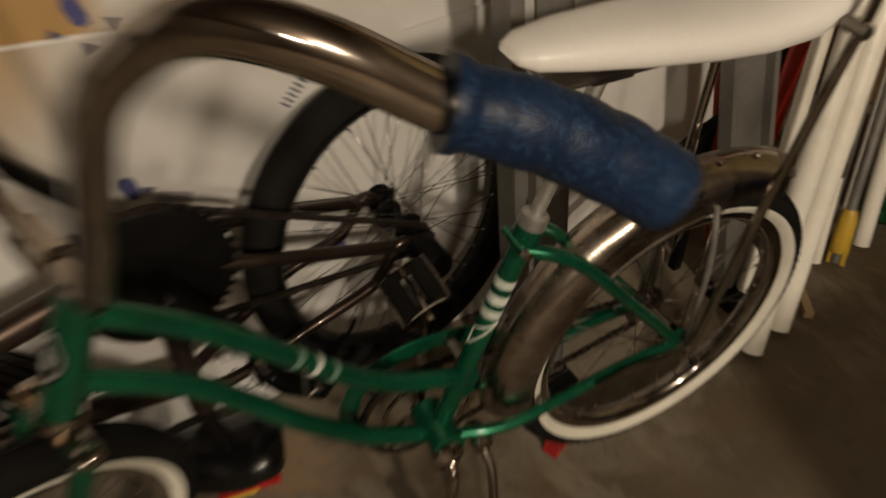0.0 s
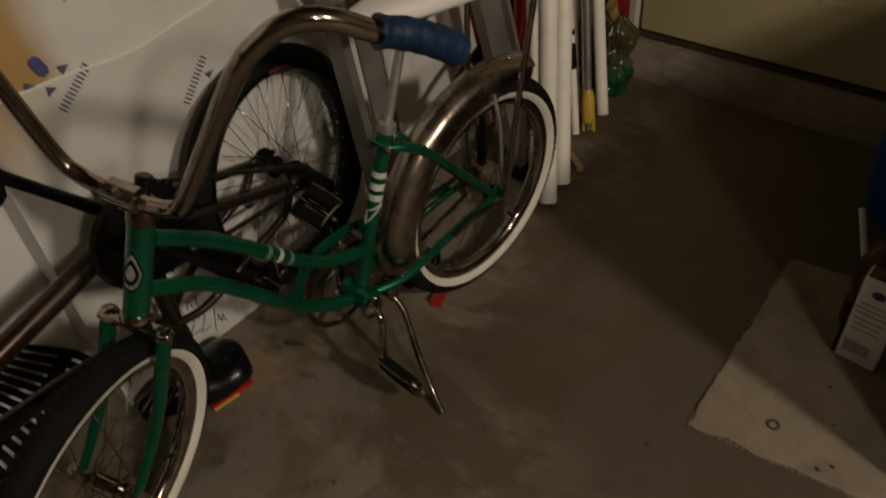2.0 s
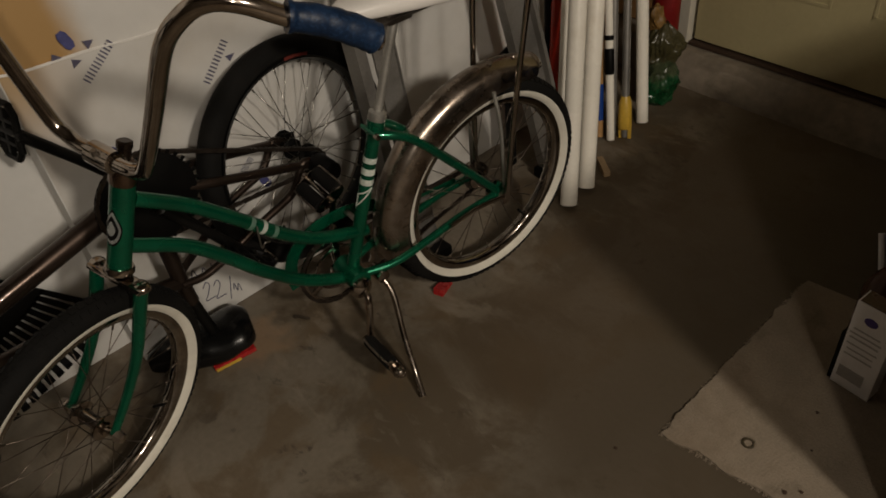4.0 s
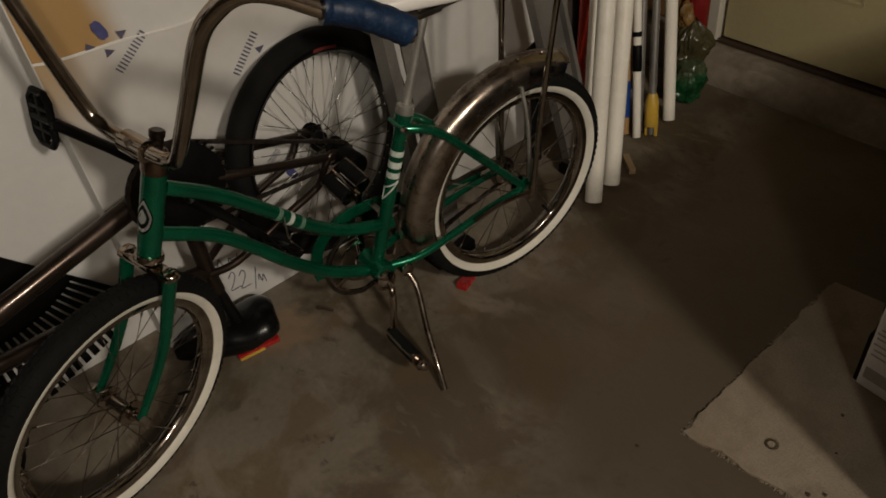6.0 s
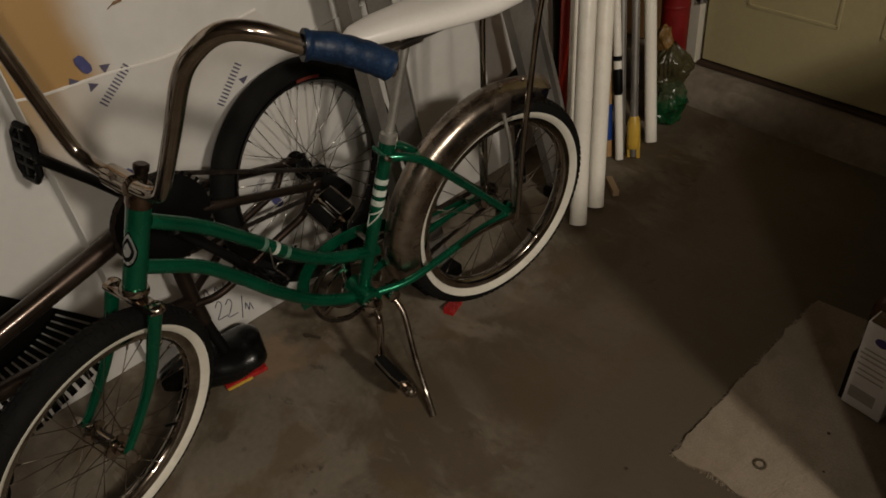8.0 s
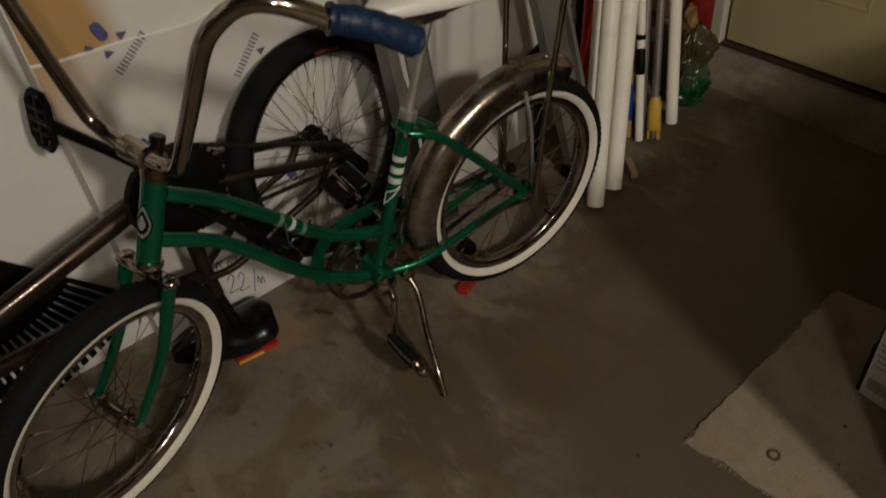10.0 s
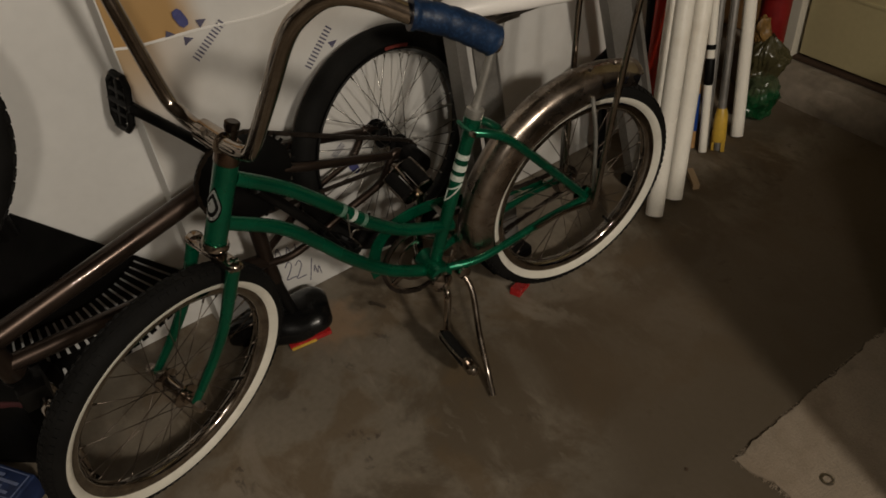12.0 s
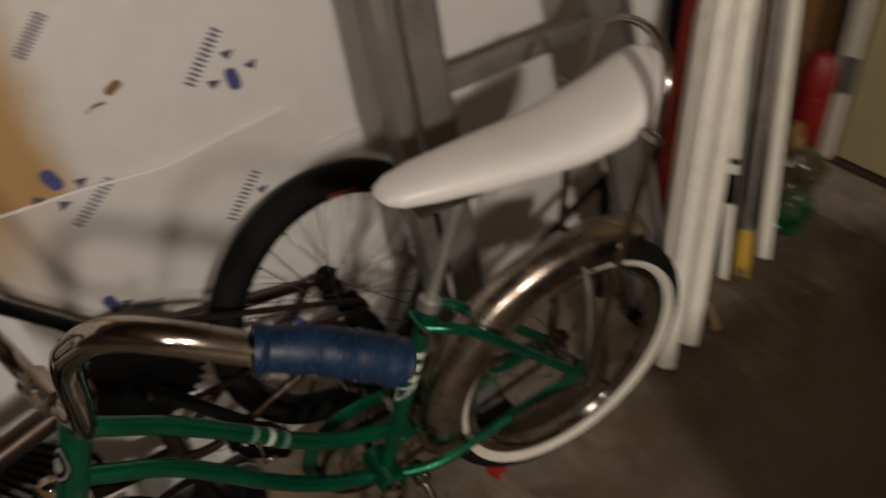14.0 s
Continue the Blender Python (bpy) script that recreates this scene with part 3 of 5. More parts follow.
# ---- wheels ----
def wheel(parent, m, radius, width, rim_inner, spokes=28, white=None, rim_material=None, hub_material=None, hub_half=0.045, knobs=0, tread_label=""):
    rim_out = radius - width * 0.86
    bm = BM()
    w = width * 0.34
    lathe(bm, [(rim_out, -w), (rim_out - 0.004, -w * 1.08), (rim_inner + 0.006, -w * 0.85), (rim_inner, -w * 0.35), (rim_inner, w * 0.35),
               (rim_inner + 0.006, w * 0.85), (rim_out - 0.004, w * 1.08), (rim_out, w)], 72, True)
    rim = part("wheel", bm, rim_material or CHROME, parent, "", m)
    c = radius - width * 0.5
    bm = BM()
    prof = []
    for k in range(20):
        a = 2 * math.pi * k / 20
        rr, yy = math.cos(a), math.sin(a)
        prof.append((c + width * 0.5 * rr, width * 0.5 * yy * (1.0 if rr > -0.55 else 0.72)))
    lathe(bm, prof, 96, True)
    if knobs:
        for k in range(knobs):
            a = 2 * math.pi * k / knobs
            for row, off in ((-1, 0.5), (0, 0.0), (1, 0.5)):
                b = a + off * 2 * math.pi / knobs
                th = row * 0.62
                rr = c + width * 0.5 * math.cos(th) - 0.0004
                q = Matrix.Rotation(-b, 4, "Y") @ Matrix.Translation((rr, width * 0.5 * math.sin(th), 0)) @ Matrix.Rotation(th, 4, "Z")
                block(bm, (0.004, width * 0.17, 2 * math.pi * radius / knobs * 0.55), (0, 0, 0), 0, q)
    part("tyre", bm, RUBBER, rim, tread_label)
    if white:
        r0, r1 = white
        for side in (1, -1):
            bm = BM()
            pr = []
            for k in range(6):
                r = r0 + (r1 - r0) * k / 5
                y = math.sqrt(max(0.0, (width * 0.5) ** 2 - (r - c) ** 2))
                if r < c - width * 0.25:
                    y *= 0.93
                pr.append((r, side * (y + 0.0014)))
            pr += [(r, y - side * 0.004) for r, y in pr[::-1]]
            lathe(bm, pr, 96, True)
            part("whitewall", bm, WHITEWALL, rim, "cream whitewall band")
    bm = BM()
    lathe(bm, [(0.006, -hub_half - 0.012), (0.006, -hub_half), (0.012, -hub_half), (0.012, -0.03), (0.024, -0.028), (0.024, -0.024), (0.013, -0.02), (0.012, 0),
               (0.013, 0.02), (0.024, 0.024), (0.024, 0.028), (0.012, 0.03), (0.012, hub_half), (0.006, hub_half), (0.006, hub_half + 0.012)], 20)
    part("hub", bm, hub_material or CHROME, rim)
    # one spoke mesh for each of four leanings, shared by all spokes of the wheel
    kinds = []
    for side in (1, -1):
        for cross in (1, -1):
            a = cross * 1.05
            start = Vector((0.022 * math.cos(a), side * 0.026, 0.022 * math.sin(a)))
            end = Vector((rim_inner + 0.001, side * 0.003, 0))
            bm = tube(BM(), [start, start.lerp(end, 0.5), end], 0.0009, 5)
            tube(bm, [end.lerp(start, 0.07), end], 0.0019, 6)
            me = bpy.data.meshes.new("spoke")
            for f_ in bm.faces:
                f_.smooth = True
            bm.to_mesh(me)
            bm.free()
            me.materials.append(OLD_SPOKE if white else SPOKE)
            kinds.append(me)
    for k in range(spokes):
        ob = new("spoke", kinds[(k % 2) * 2 + (k // 2) % 2])
        ob.parent = rim
        ob.matrix_local = Matrix.Rotation(-2 * math.pi * k / spokes, 4, "Y")
    part("valve", tube(BM(), [(rim_inner + 0.004, 0, 0), (rim_inner - 0.03, 0, 0)], 0.0032, 8), BLACK, rim, "black valve stem", Matrix.Rotation(2.2, 4, "Y"))
    return rim


def chain_links(points, pitch=0.0127):
    """A roller chain along a closed line in the x-z plane: two plates a link, wide and narrow by turns, and a roller."""
    p = [Vector(q) for q in points]
    p.append(p[0])
    lengths = [(b - a).length for a, b in zip(p, p[1:])]
    count = 2 * round(sum(lengths) / pitch / 2)
    step = sum(lengths) / count
    pins, i, gone = [], 0, 0.0
    for k in range(count):
        while i < len(lengths) - 1 and gone + lengths[i] < k * step:
            gone += lengths[i]
            i += 1
        pins.append(p[i].lerp(p[i + 1], (k * step - gone) / lengths[i]))
    bm = BM()
    for k, a in enumerate(pins):
        b = pins[(k + 1) % count]
        d = (b - a).normalized()
        up = d.cross(Vector((0, 1, 0))).normalized()
        side = d.cross(up)
        a0, b0 = a - d * 0.0032, b + d * 0.0032
        for off in (-1, 1):
            mid = side * off * (0.0031 if k % 2 else 0.0019)
            ring = []
            for q in (a0, b0):
                for u, w in ((-1, -1), (1, -1), (1, 1), (-1, 1)):
                    ring.append(bm.verts.new(q + mid + up * u * 0.0037 + side * w * 0.0005))
            for f_ in ((0, 1, 2, 3), (7, 6, 5, 4), (0, 4, 5, 1), (1, 5, 6, 2), (2, 6, 7, 3), (3, 7, 4, 0)):
                bm.faces.new([ring[j] for j in f_])
        tube(bm, [a - side * 0.0042, a + side * 0.0042], 0.0026, 6)
    bmesh.ops.recalc_face_normals(bm, faces=bm.faces[:])
    return bm


def block_pedal(parent, m, name="pedal"):
    """A pedal with two rubber blocks between chrome end plates; its axle along local y."""
    axle = part(name, tube(BM(), [(0, -0.012, 0), (0, 0.07, 0)], 0.0052, 10), CHROME, parent, "", m)
    for x in (-0.019, 0.019):
        side = math.copysign(1, x)
        bm = BM()
        prism(bm, [(x + 0.0135 * math.cos(a) * (1.25 if math.cos(a) * side > 0 else 0.9), 0.0125 * math.sin(a)) for a in (2 * math.pi * k / 16 for k in range(16))], 0.062, Matrix.Translation((0, 0.066, 0)))
        part("rubber_block", bm, RUBBER, axle, "worn black rubber pedal block")
    for y in (0.001, 0.071):
        bm = BM()
        prism(bm, [(0.034 * math.cos(a), 0.0115 * math.sin(a)) for a in (2 * math.pi * k / 20 for k in range(20))], 0.003, Matrix.Translation((0, y, 0)))
        part("end_plate", bm, CHROME, axle)
    for x in (-0.0345, 0.0345):
        part("side_bar", tube(BM(), curve([(x * 0.96, 0.0, 0.004), (x, 0.02, 0.006), (x, 0.05, 0.006), (x * 0.96, 0.07, 0.004)], 3), 0.0022, 8), CHROME_BRIGHT, axle)
    part("end_cap", lathe(BM(), [(0.007, 0.07), (0.0095, 0.074), (0.0085, 0.081), (0.004, 0.085), (0.0, 0.0855)], 14), CHROME_BRIGHT, axle, "bright domed end cap")
    return axle


# ---- the green bicycle ----
BIKE = pose(0.862, 0.680, 0.0, 0, 0, 180 - 3.8) @ pose(0, 0, 0, -3.0, 0, 0)
STEER = 24.0
REAR = -0.009


def green_bicycle():
    bike = root("bicycle", BIKE, "green vintage child's bicycle with whitewall tyres on its kickstand", "bicycle")
    BB = Vector((0.371, 0, 0.23))
    head_hi, head_lo = Vector((0.707, 0, 0.651)), Vector((0.763, 0, 0.514))
    seat_top = Vector((0.262, 0, 0.55))
    # frame tubes
    tube_part("seat_tube", [BB, seat_top], 0.013, GREEN, bike, "green seat tube with worn white lettering bands", 20, steps=1)
    bm = tube(BM(), [head_lo, head_hi], 0.019, 24)
    part("head_tube", bm, GREEN, bike)
    upper = [(0.703, 0, 0.616), (0.636, 0, 0.566), (0.591, 0, 0.522), (0.540, 0, 0.467), (0.491, 0, 0.413), (0.429, 0, 0.363), (0.347, 0, 0.328), (0.321, 0, 0.320)]
    tube_part("upper_tube", upper, 0.0125, GREEN, bike, n=18)
    lower = [(0.736, 0, 0.540), (0.655, 0, 0.487), (0.596, 0, 0.420), (0.543, 0, 0.351), (0.471, 0, 0.278), (0.391, 0, 0.230), (0.369, 0, 0.224)]
    tube_part("lower_tube", lower, 0.0125, GREEN, bike, n=18)
    part("bottom_bracket", lathe(BM(), [(0.021, -0.036), (0.024, -0.034), (0.024, 0.034), (0.021, 0.036)], 24, m=Matrix.Translation(BB)), GREEN, bike)
    for s in (1, -1):
        tube_part("seat_stay", [(0.276, s * 0.012, 0.53), (0.238, s * 0.028, 0.519), (0.196, s * 0.034, 0.486), (0.115, s * 0.038 + REAR / 2, 0.392), (0.04, s * 0.042 + REAR, 0.304), (0.004, s * 0.043 + REAR, 0.262)], 0.0088, GREEN, bike, n=12)
        tube_part("chain_stay", [(0.366, s * 0.02, 0.236), (0.29, s * 0.04, 0.236), (0.2, s * 0.042 + REAR / 2, 0.241), (0.1, s * 0.043 + REAR, 0.252), (0.0, s * 0.043 + REAR, 0.256)], 0.0085, GREEN, bike, n=12)
        bm = BM()
        prism(bm, [(-0.022, 0.242), (0.02, 0.244), (0.026, 0.262), (0.0, 0.285), (-0.02, 0.27)], 0.005, Matrix.Translation((0, s * 0.043 + 0.0025 + REAR, 0)))
        part("dropout", bm, GREEN, bike, smooth=False)
        part("axle_nut", lathe(BM(), [(0.004, s * 0.064), (0.009, s * 0.062), (0.011, s * 0.053), (0.011, s * 0.047)], 6, m=Matrix.Translation((0, REAR, 0.254))), CHROME_BRIGHT, bike, smooth=False)
    # chain guard beyond the chain ring
    outer = curve([(0.05, 0, 0.272), (0.18, 0, 0.298), (0.27, 0, 0.33), (0.34, 0, 0.348), (0.41, 0, 0.344), (0.462, 0, 0.312), (0.485, 0, 0.262), (0.48, 0, 0.212)], 5)
    inner = curve([(0.458, 0, 0.212), (0.461, 0, 0.258), (0.443, 0, 0.296), (0.402, 0, 0.32), (0.34, 0, 0.324), (0.28, 0, 0.306), (0.19, 0, 0.276), (0.05, 0, 0.258)], 5)
    guard = part("chain_guard", prism(BM(), [(q.x, q.z) for q in outer + inner], 0.0022, Matrix.Translation((0, -0.056, 0))), GREEN, bike, "green pressed chain guard", smooth=False)
    part("rolled_lip", tube(BM(), [q + Vector((0, -0.057, 0)) for q in outer], 0.003, 6), GREEN, guard)
    part("bracket", block(BM(), (0.012, 0.05, 0.003), (0.33, -0.034, 0.338), 0.001), STEEL, guard, "small steel bracket")
    # clamp and seat post
    d = (seat_top - BB).normalized()
    bm = tube(BM(), [seat_top - d * 0.02, seat_top + d * 0.002], 0.0172, 18)
    tube(bm, [seat_top + Vector((0.02, -0.02, -0.012)), seat_top + Vector((0.02, 0.024, -0.012))], 0.0045, 8)
    part("seat_clamp", bm, GREEN, bike)
    part("clamp_bolt", lathe(BM(), [(0.0, 0.034), (0.006, 0.033), (0.006, 0.024)], 6, m=Matrix.Translation(seat_top + Vector((0.02, 0, -0.012)))), CHROME, bike)
    post_top = Vector((0.192, 0, 0.745))
    tube_part("seat_post", [seat_top - d * 0.03, seat_top + d * 0.016, post_top], 0.0085, ALLOY, bike, "scuffed grey alloy seat post", 16, steps=1)
    part("post_collar", tube(BM(), [seat_top, seat_top + d * 0.004, seat_top + d * 0.018, seat_top + d * 0.022], [0.0165, 0.0172, 0.0165, 0.012], 18), ALLOY, bike, "dull grey collar round the seat post")
    # white bands of worn lettering
    for t, h in ((0.77, 0.011), (0.70, 0.013), (0.635, 0.012)):
        q = BB.lerp(seat_top, t)
        part("lettering_band", tube(BM(), [q - d * h / 2, q + d * h / 2], 0.0134, 20), DECAL, bike, "worn white lettering band")
    bm = BM()
    q0 = BB.lerp(seat_top, 0.56)
    pts = []
    for k in range(9):
        a = -0.4 + 2.2 * k / 8
        pts.append(q0 + Vector((0.0135 * math.sin(a), 0.0135 * math.cos(a), 0)) + d * (0.014 - 0.04 * (k / 8)))
    back = [q0 + Vector((0.0135 * math.sin(-0.4 + 2.2 * k / 8), 0.0135 * math.cos(-0.4 + 2.2 * k / 8), 0)) + d * (0.014 - 0.012 * (k / 8)) for k in range(8, -1, -1)]
    tube(bm, pts + back, 0.0016, 6, True)
    part("pennant_outline", bm, DECAL, bike, "white pennant outline decal")
    up = curve(upper, 8)
    for a, b, mat in ((23, 24, WORN_DECAL), (26, 27, DECAL), (29, 30, WORN_DECAL)):
        part("lettering_band", tube(BM(), up[a:b + 1], 0.0129, 18), mat, bike, "worn silver and white lettering band")
    # head badge
    ax = (head_hi - head_lo).normalized()
    mid = head_lo.lerp(head_hi, 0.5)
    fwd = Vector((ax.z, 0, -ax.x))
    for size, out, mat, nm in ((1.0, 0.0006, BLACK, "badge_ground"), (0.86, 0.0014, SILVER_DECAL, "badge_rim"), (0.66, 0.0022, BLACK_SATIN, "badge_centre"), (0.4, 0.003, SILVER_DECAL, "badge_mark")):
        bm = BM()
        ring = []
        for k in range(28):
            a = 2 * math.pi * k / 28
            u, v = 0.0155 * math.sin(a) * size, 0.032 * size * math.cos(a)
            if v > 0:
                u *= max(0.0, 1 - v / (0.036 * size)) ** 0.6
            th = u / 0.019 + 0.5
            rr = 0.0192 + out
            ring.append(bm.verts.new(mid + ax * (v + 0.002) + fwd * rr * math.cos(th) + Vector((0, rr * math.sin(th), 0))))
        bm.faces.new(ring)
        bmesh.ops.recalc_face_normals(bm, faces=bm.faces[:])
        bmesh.ops.solidify(bm, geom=bm.faces[:], thickness=0.0007)
        part(nm, bm, mat, bike, "silver and black teardrop badge")
    # headset rings
    part("headset_cup", tube(BM(), [head_lo + ax * 0.002, head_lo - ax * 0.004, head_lo - ax * 0.009, head_lo - ax * 0.014], [0.0216, 0.024, 0.024, 0.018], 22), CHROME, bike)
    part("headset_nut", tube(BM(), [head_hi - ax * 0.002, head_hi + ax * 0.002, head_hi + ax * 0.016, head_hi + ax * 0.024, head_hi + ax * 0.034, head_hi + ax * 0.039],
         [0.0195, 0.021, 0.021, 0.0215, 0.018, 0.0125], 24), BROWN_CHROME, bike, "tarnished domed headset nut")
    # steered parts: fork, front wheel, stem and handlebar
    S = Matrix.Translation(head_lo) @ Matrix.Rotation(radians(STEER), 4, ax) @ Matrix.Translation(-head_lo)
    # the stem has slipped a little in the fork
    B = Matrix.Translation(head_lo) @ Matrix.Rotation(radians(STEER - 2.0), 4, ax) @ Matrix.Translation(-head_lo)
    crown = head_lo - ax * 0.022
    front = Vector((0.918, 0, 0.256))
    bm = BM()
    block(bm, (0.028, 0.112, 0.011), (0, 0, 0), 0.0045, Matrix.Translation(crown) @ Matrix.Rotation(-math.atan2(-ax.x, ax.z), 4, "Y"))
    part("fork_crown", bm, CHROME, bike, "chrome fork crown plate", S)
    for s in (1, -1):
        part("crown_cap", lathe(BM(), [(0.0, 0.006), (0.008, 0.0055), (0.012, 0.0035), (0.0142, 0.0), (0.0135, -0.006)], 20,
             m=Matrix.Translation(crown + Vector((0, s * 0.046, 0)) + ax * 0.004) @ Matrix.Rotation(radians(90), 4, "X") @ Matrix.Rotation(radians(0), 4, "Z")), CHROME, bike, "chrome crown cap", S)
        foot = front + Vector((0, s * 0.05, 0))
        top = crown + Vector((0, s * 0.046, 0)) - ax * 0.004
        axis_foot = head_lo - ax * ((head_lo - front).dot(ax))
        reach = (front - axis_foot).dot(fwd)
        legs = []
        for k in range(21):
            t = k / 20
            legs.append(top.lerp(axis_foot + Vector((0, s * 0.05, 0)), t) + fwd * reach * max(0.0, (t - 0.38) / 0.62) ** 1.6)
        rr = [0.0122 + (0.0072 - 0.0122) * k / (len(legs) - 1) for k in range(len(legs))]
        part("fork_leg", tube(BM(), legs, rr, 16), GREEN, bike, "", S)
        part("axle_nut", lathe(BM(), [(0.004, s * 0.072), (0.009, s * 0.07), (0.011, s * 0.06), (0.011, s * 0.055)], 6, m=Matrix.Translation(front)), CHROME_BRIGHT, bike, "", S, smooth=False)
    wheel(bike, S @ Matrix.Translation(front) @ Matrix.Rotation(0.1, 4, "Y"), 0.2545, 0.047, 0.194, 28, (0.2, 0.229), RIM_CHROME, CHROME, 0.037, 100, "black tyre with fine worn tread")
    wheel(bike, Matrix.Translation((0, REAR, 0.254)), 0.2545, 0.047, 0.194, 28, (0.2, 0.229), RIM_CHROME, CHROME, 0.037, 90, "black tyre with knobbly worn tread")
    # stem
    stem_top = head_hi + ax * 0.036
    clamp = Vector((0.722, 0, 0.712))
    bm = tube(BM(), [head_hi + ax * 0.004, stem_top], 0.0125, 18)
    tube(bm, curve([stem_top - ax * 0.01, stem_top + fwd * 0.012 + ax * 0.003, clamp], 4), 0.0135, 16)
    part("stem", bm, CHROME, bike, "dull chrome handlebar stem", B)
    part("bar_clamp", lathe(BM(), [(0.013, -0.024), (0.0175, -0.022), (0.0175, 0.022), (0.013, 0.024)], 20, m=Matrix.Translation(clamp)), CHROME, bike, "", B)
    part("stem_bolt", tube(BM(), [stem_top - ax * 0.006, stem_top + ax * 0.018, stem_top + ax * 0.021, stem_top + ax * 0.03, stem_top + ax * 0.032], [0.0105, 0.0105, 0.012, 0.012, 0.009], 16), BRONZE, bike, "dark stem bolt", B, smooth=False)
    part("clamp_bolt", tube(BM(), [clamp + fwd * 0.01 + Vector((0, 0, -0.018)), clamp + fwd * 0.012 + Vector((0, 0, 0.016))], 0.0045, 8), STEEL, bike, "", B)
    # high-rise handlebar; each place is (left, back, up) from the clamp
    half = [(0.0, 0, 0.0), (0.04, 0, 0.0), (0.07, 0.0, 0.008), (0.094, -0.002, 0.032), (0.15, -0.005, 0.15), (0.2, -0.007, 0.26), (0.228, 0.001, 0.303), (0.257, 0.014, 0.327),
            (0.286, 0.036, 0.325), (0.317, 0.072, 0.301), (0.377, 0.147, 0.255)]

    def bar(p, s):
        return clamp + Vector((-p[1], s * p[0], p[2]))
    whole = [bar(p, -1) for p in half[::-1]] + [bar(p, 1) for p in half[1:]]
    tube_part("handlebar", whole, 0.0112, CHROME, bike, "tall curved high-rise chrome handlebar, tarnished", 18, B, 6)
    for s in (1, -1):
        a, b = bar(half[9], s), bar(half[10], s)
        dd = (b - a).normalized()
        a0, b0 = a - dd * 0.006, b - dd * 0.002
        steps = 40
        pts = [a0.lerp(b0, k / steps) + Vector((0, 0, 0.026 * k / steps * (1 - k / steps))) for k in range(steps + 1)]
        rr = []
        for k in range(steps + 1):
            t = k / steps
            r = 0.0156 + 0.002 * t + 0.0009 * abs(math.sin(t * math.pi * 5)) * (0.15 < t < 0.9)
            if t < 0.06:
                r = 0.0176
            if t > 0.93:
                r = 0.019 * math.sqrt(max(0.05, 1 - ((t - 0.93) / 0.075) ** 2))
            rr.append(r)
        part("grip", tube(BM(), pts, rr, 22), BLUE_GRIP, bike, "scuffed dark blue rubber grip", B)
    # banana seat
    profile = [(0.314, 0.776, 0.764, 0.01), (0.308, 0.782, 0.757, 0.021), (0.292, 0.788, 0.75, 0.032), (0.25, 0.791, 0.744, 0.043), (0.18, 0.789, 0.735, 0.054), (0.1, 0.785, 0.727, 0.064),
               (0.04, 0.787, 0.724, 0.071), (-0.015, 0.797, 0.728, 0.074), (-0.058, 0.812, 0.742, 0.071), (-0.085, 0.826, 0.764, 0.061), (-0.1, 0.832, 0.787, 0.046), (-0.107, 0.832, 0.806, 0.024)]
    spine = [(x, (hi - 0.002) * 0.45 + (lo + 0.009) * 0.55, w * 0.9, hi - lo - 0.011) for x, hi, lo, w in profile]
    bm = BM()
    rings = []
    dense = []
    for i in range(len(spine) - 1):
        for k in range(4):
            t = k / 4
            dense.append([spine[i][j] * (1 - t) + spine[i + 1][j] * t for j in range(4)])
    dense.append(list(spine[-1]))
    for x, z, w, h in dense:
        ring = []
        for k in range(24):
            a = 2 * math.pi * k / 24
            c, s = math.cos(a), math.sin(a)
            yy = w * math.copysign(abs(c) ** 0.75, c)
            zz = h * (0.55 * abs(s) ** 0.85 if s > 0 else -0.45 * abs(s) ** 0.6)
            ring.append(bm.verts.new((x, yy, z + zz)))
        rings.append(ring)
    for a, b in zip(rings, rings[1:]):
        for k in range(24):
            bm.faces.new((a[k], b[k], b[(k + 1) % 24], a[(k + 1) % 24]))
    bm.faces.new(rings[0])
    bm.faces.new(rings[-1][::-1])
    bmesh.ops.recalc_face_normals(bm, faces=bm.faces[:])
    part("banana_seat", bm, VINYL, bike, "long white vinyl banana seat, upswept at the back")
    bm = BM()
    block(bm, (0.3, 0.05, 0.006), (0.12, 0, 0.737), 0.002)
    block(bm, (0.05, 0.03, 0.024), (0.195, 0, 0.735), 0.004)
    part("seat_pan", bm, STEEL, bike, "dull steel seat pan")
    # sissy bar
    loop = [(0.0, 0.06, 0.254), (-0.01, 0.07, 0.45), (-0.026, 0.085, 0.68), (-0.046, 0.085, 0.79), (-0.062, 0.072, 0.838), (-0.073, 0.045, 0.866), (-0.077, 0.0, 0.876)]
    loop += [(x, -y * (0.75 if z < 0.8 else 0.9), z) for x, y, z in loop[-2::-1]]
    tube_part("sissy_bar", loop, 0.0062, CHROME, bike, "chrome hoop bar behind the seat", 12)
    for s in (1, -1):
        part("seat_bolt", lathe(BM(), [(0.0, s * 0.1), (0.008, s * 0.099), (0.008, s * 0.07)], 6, m=Matrix.Translation((-0.036, 0, 0.765))), STEEL, bike)
        part("bar_strap", block(BM(), (0.016, 0.004, 0.05), (-0.002, s * 0.054, 0.262), 0.001), CHROME, bike)
    # rear mudguard
    bm = BM()
    prof = [(0.241, -0.0345), (0.262, -0.0345), (0.28, -0.032), (0.291, -0.023), (0.298, -0.01), (0.3, 0.0), (0.298, 0.01), (0.291, 0.023), (0.28, 0.032), (0.262, 0.0345), (0.241, 0.0345),
            (0.241, 0.033), (0.262, 0.033), (0.279, 0.0305), (0.289, 0.021), (0.297, 0.0), (0.289, -0.021), (0.279, -0.0305), (0.262, -0.033), (0.241, -0.033)]
    lathe(bm, prof, 60, True, radians(-6), radians(122))
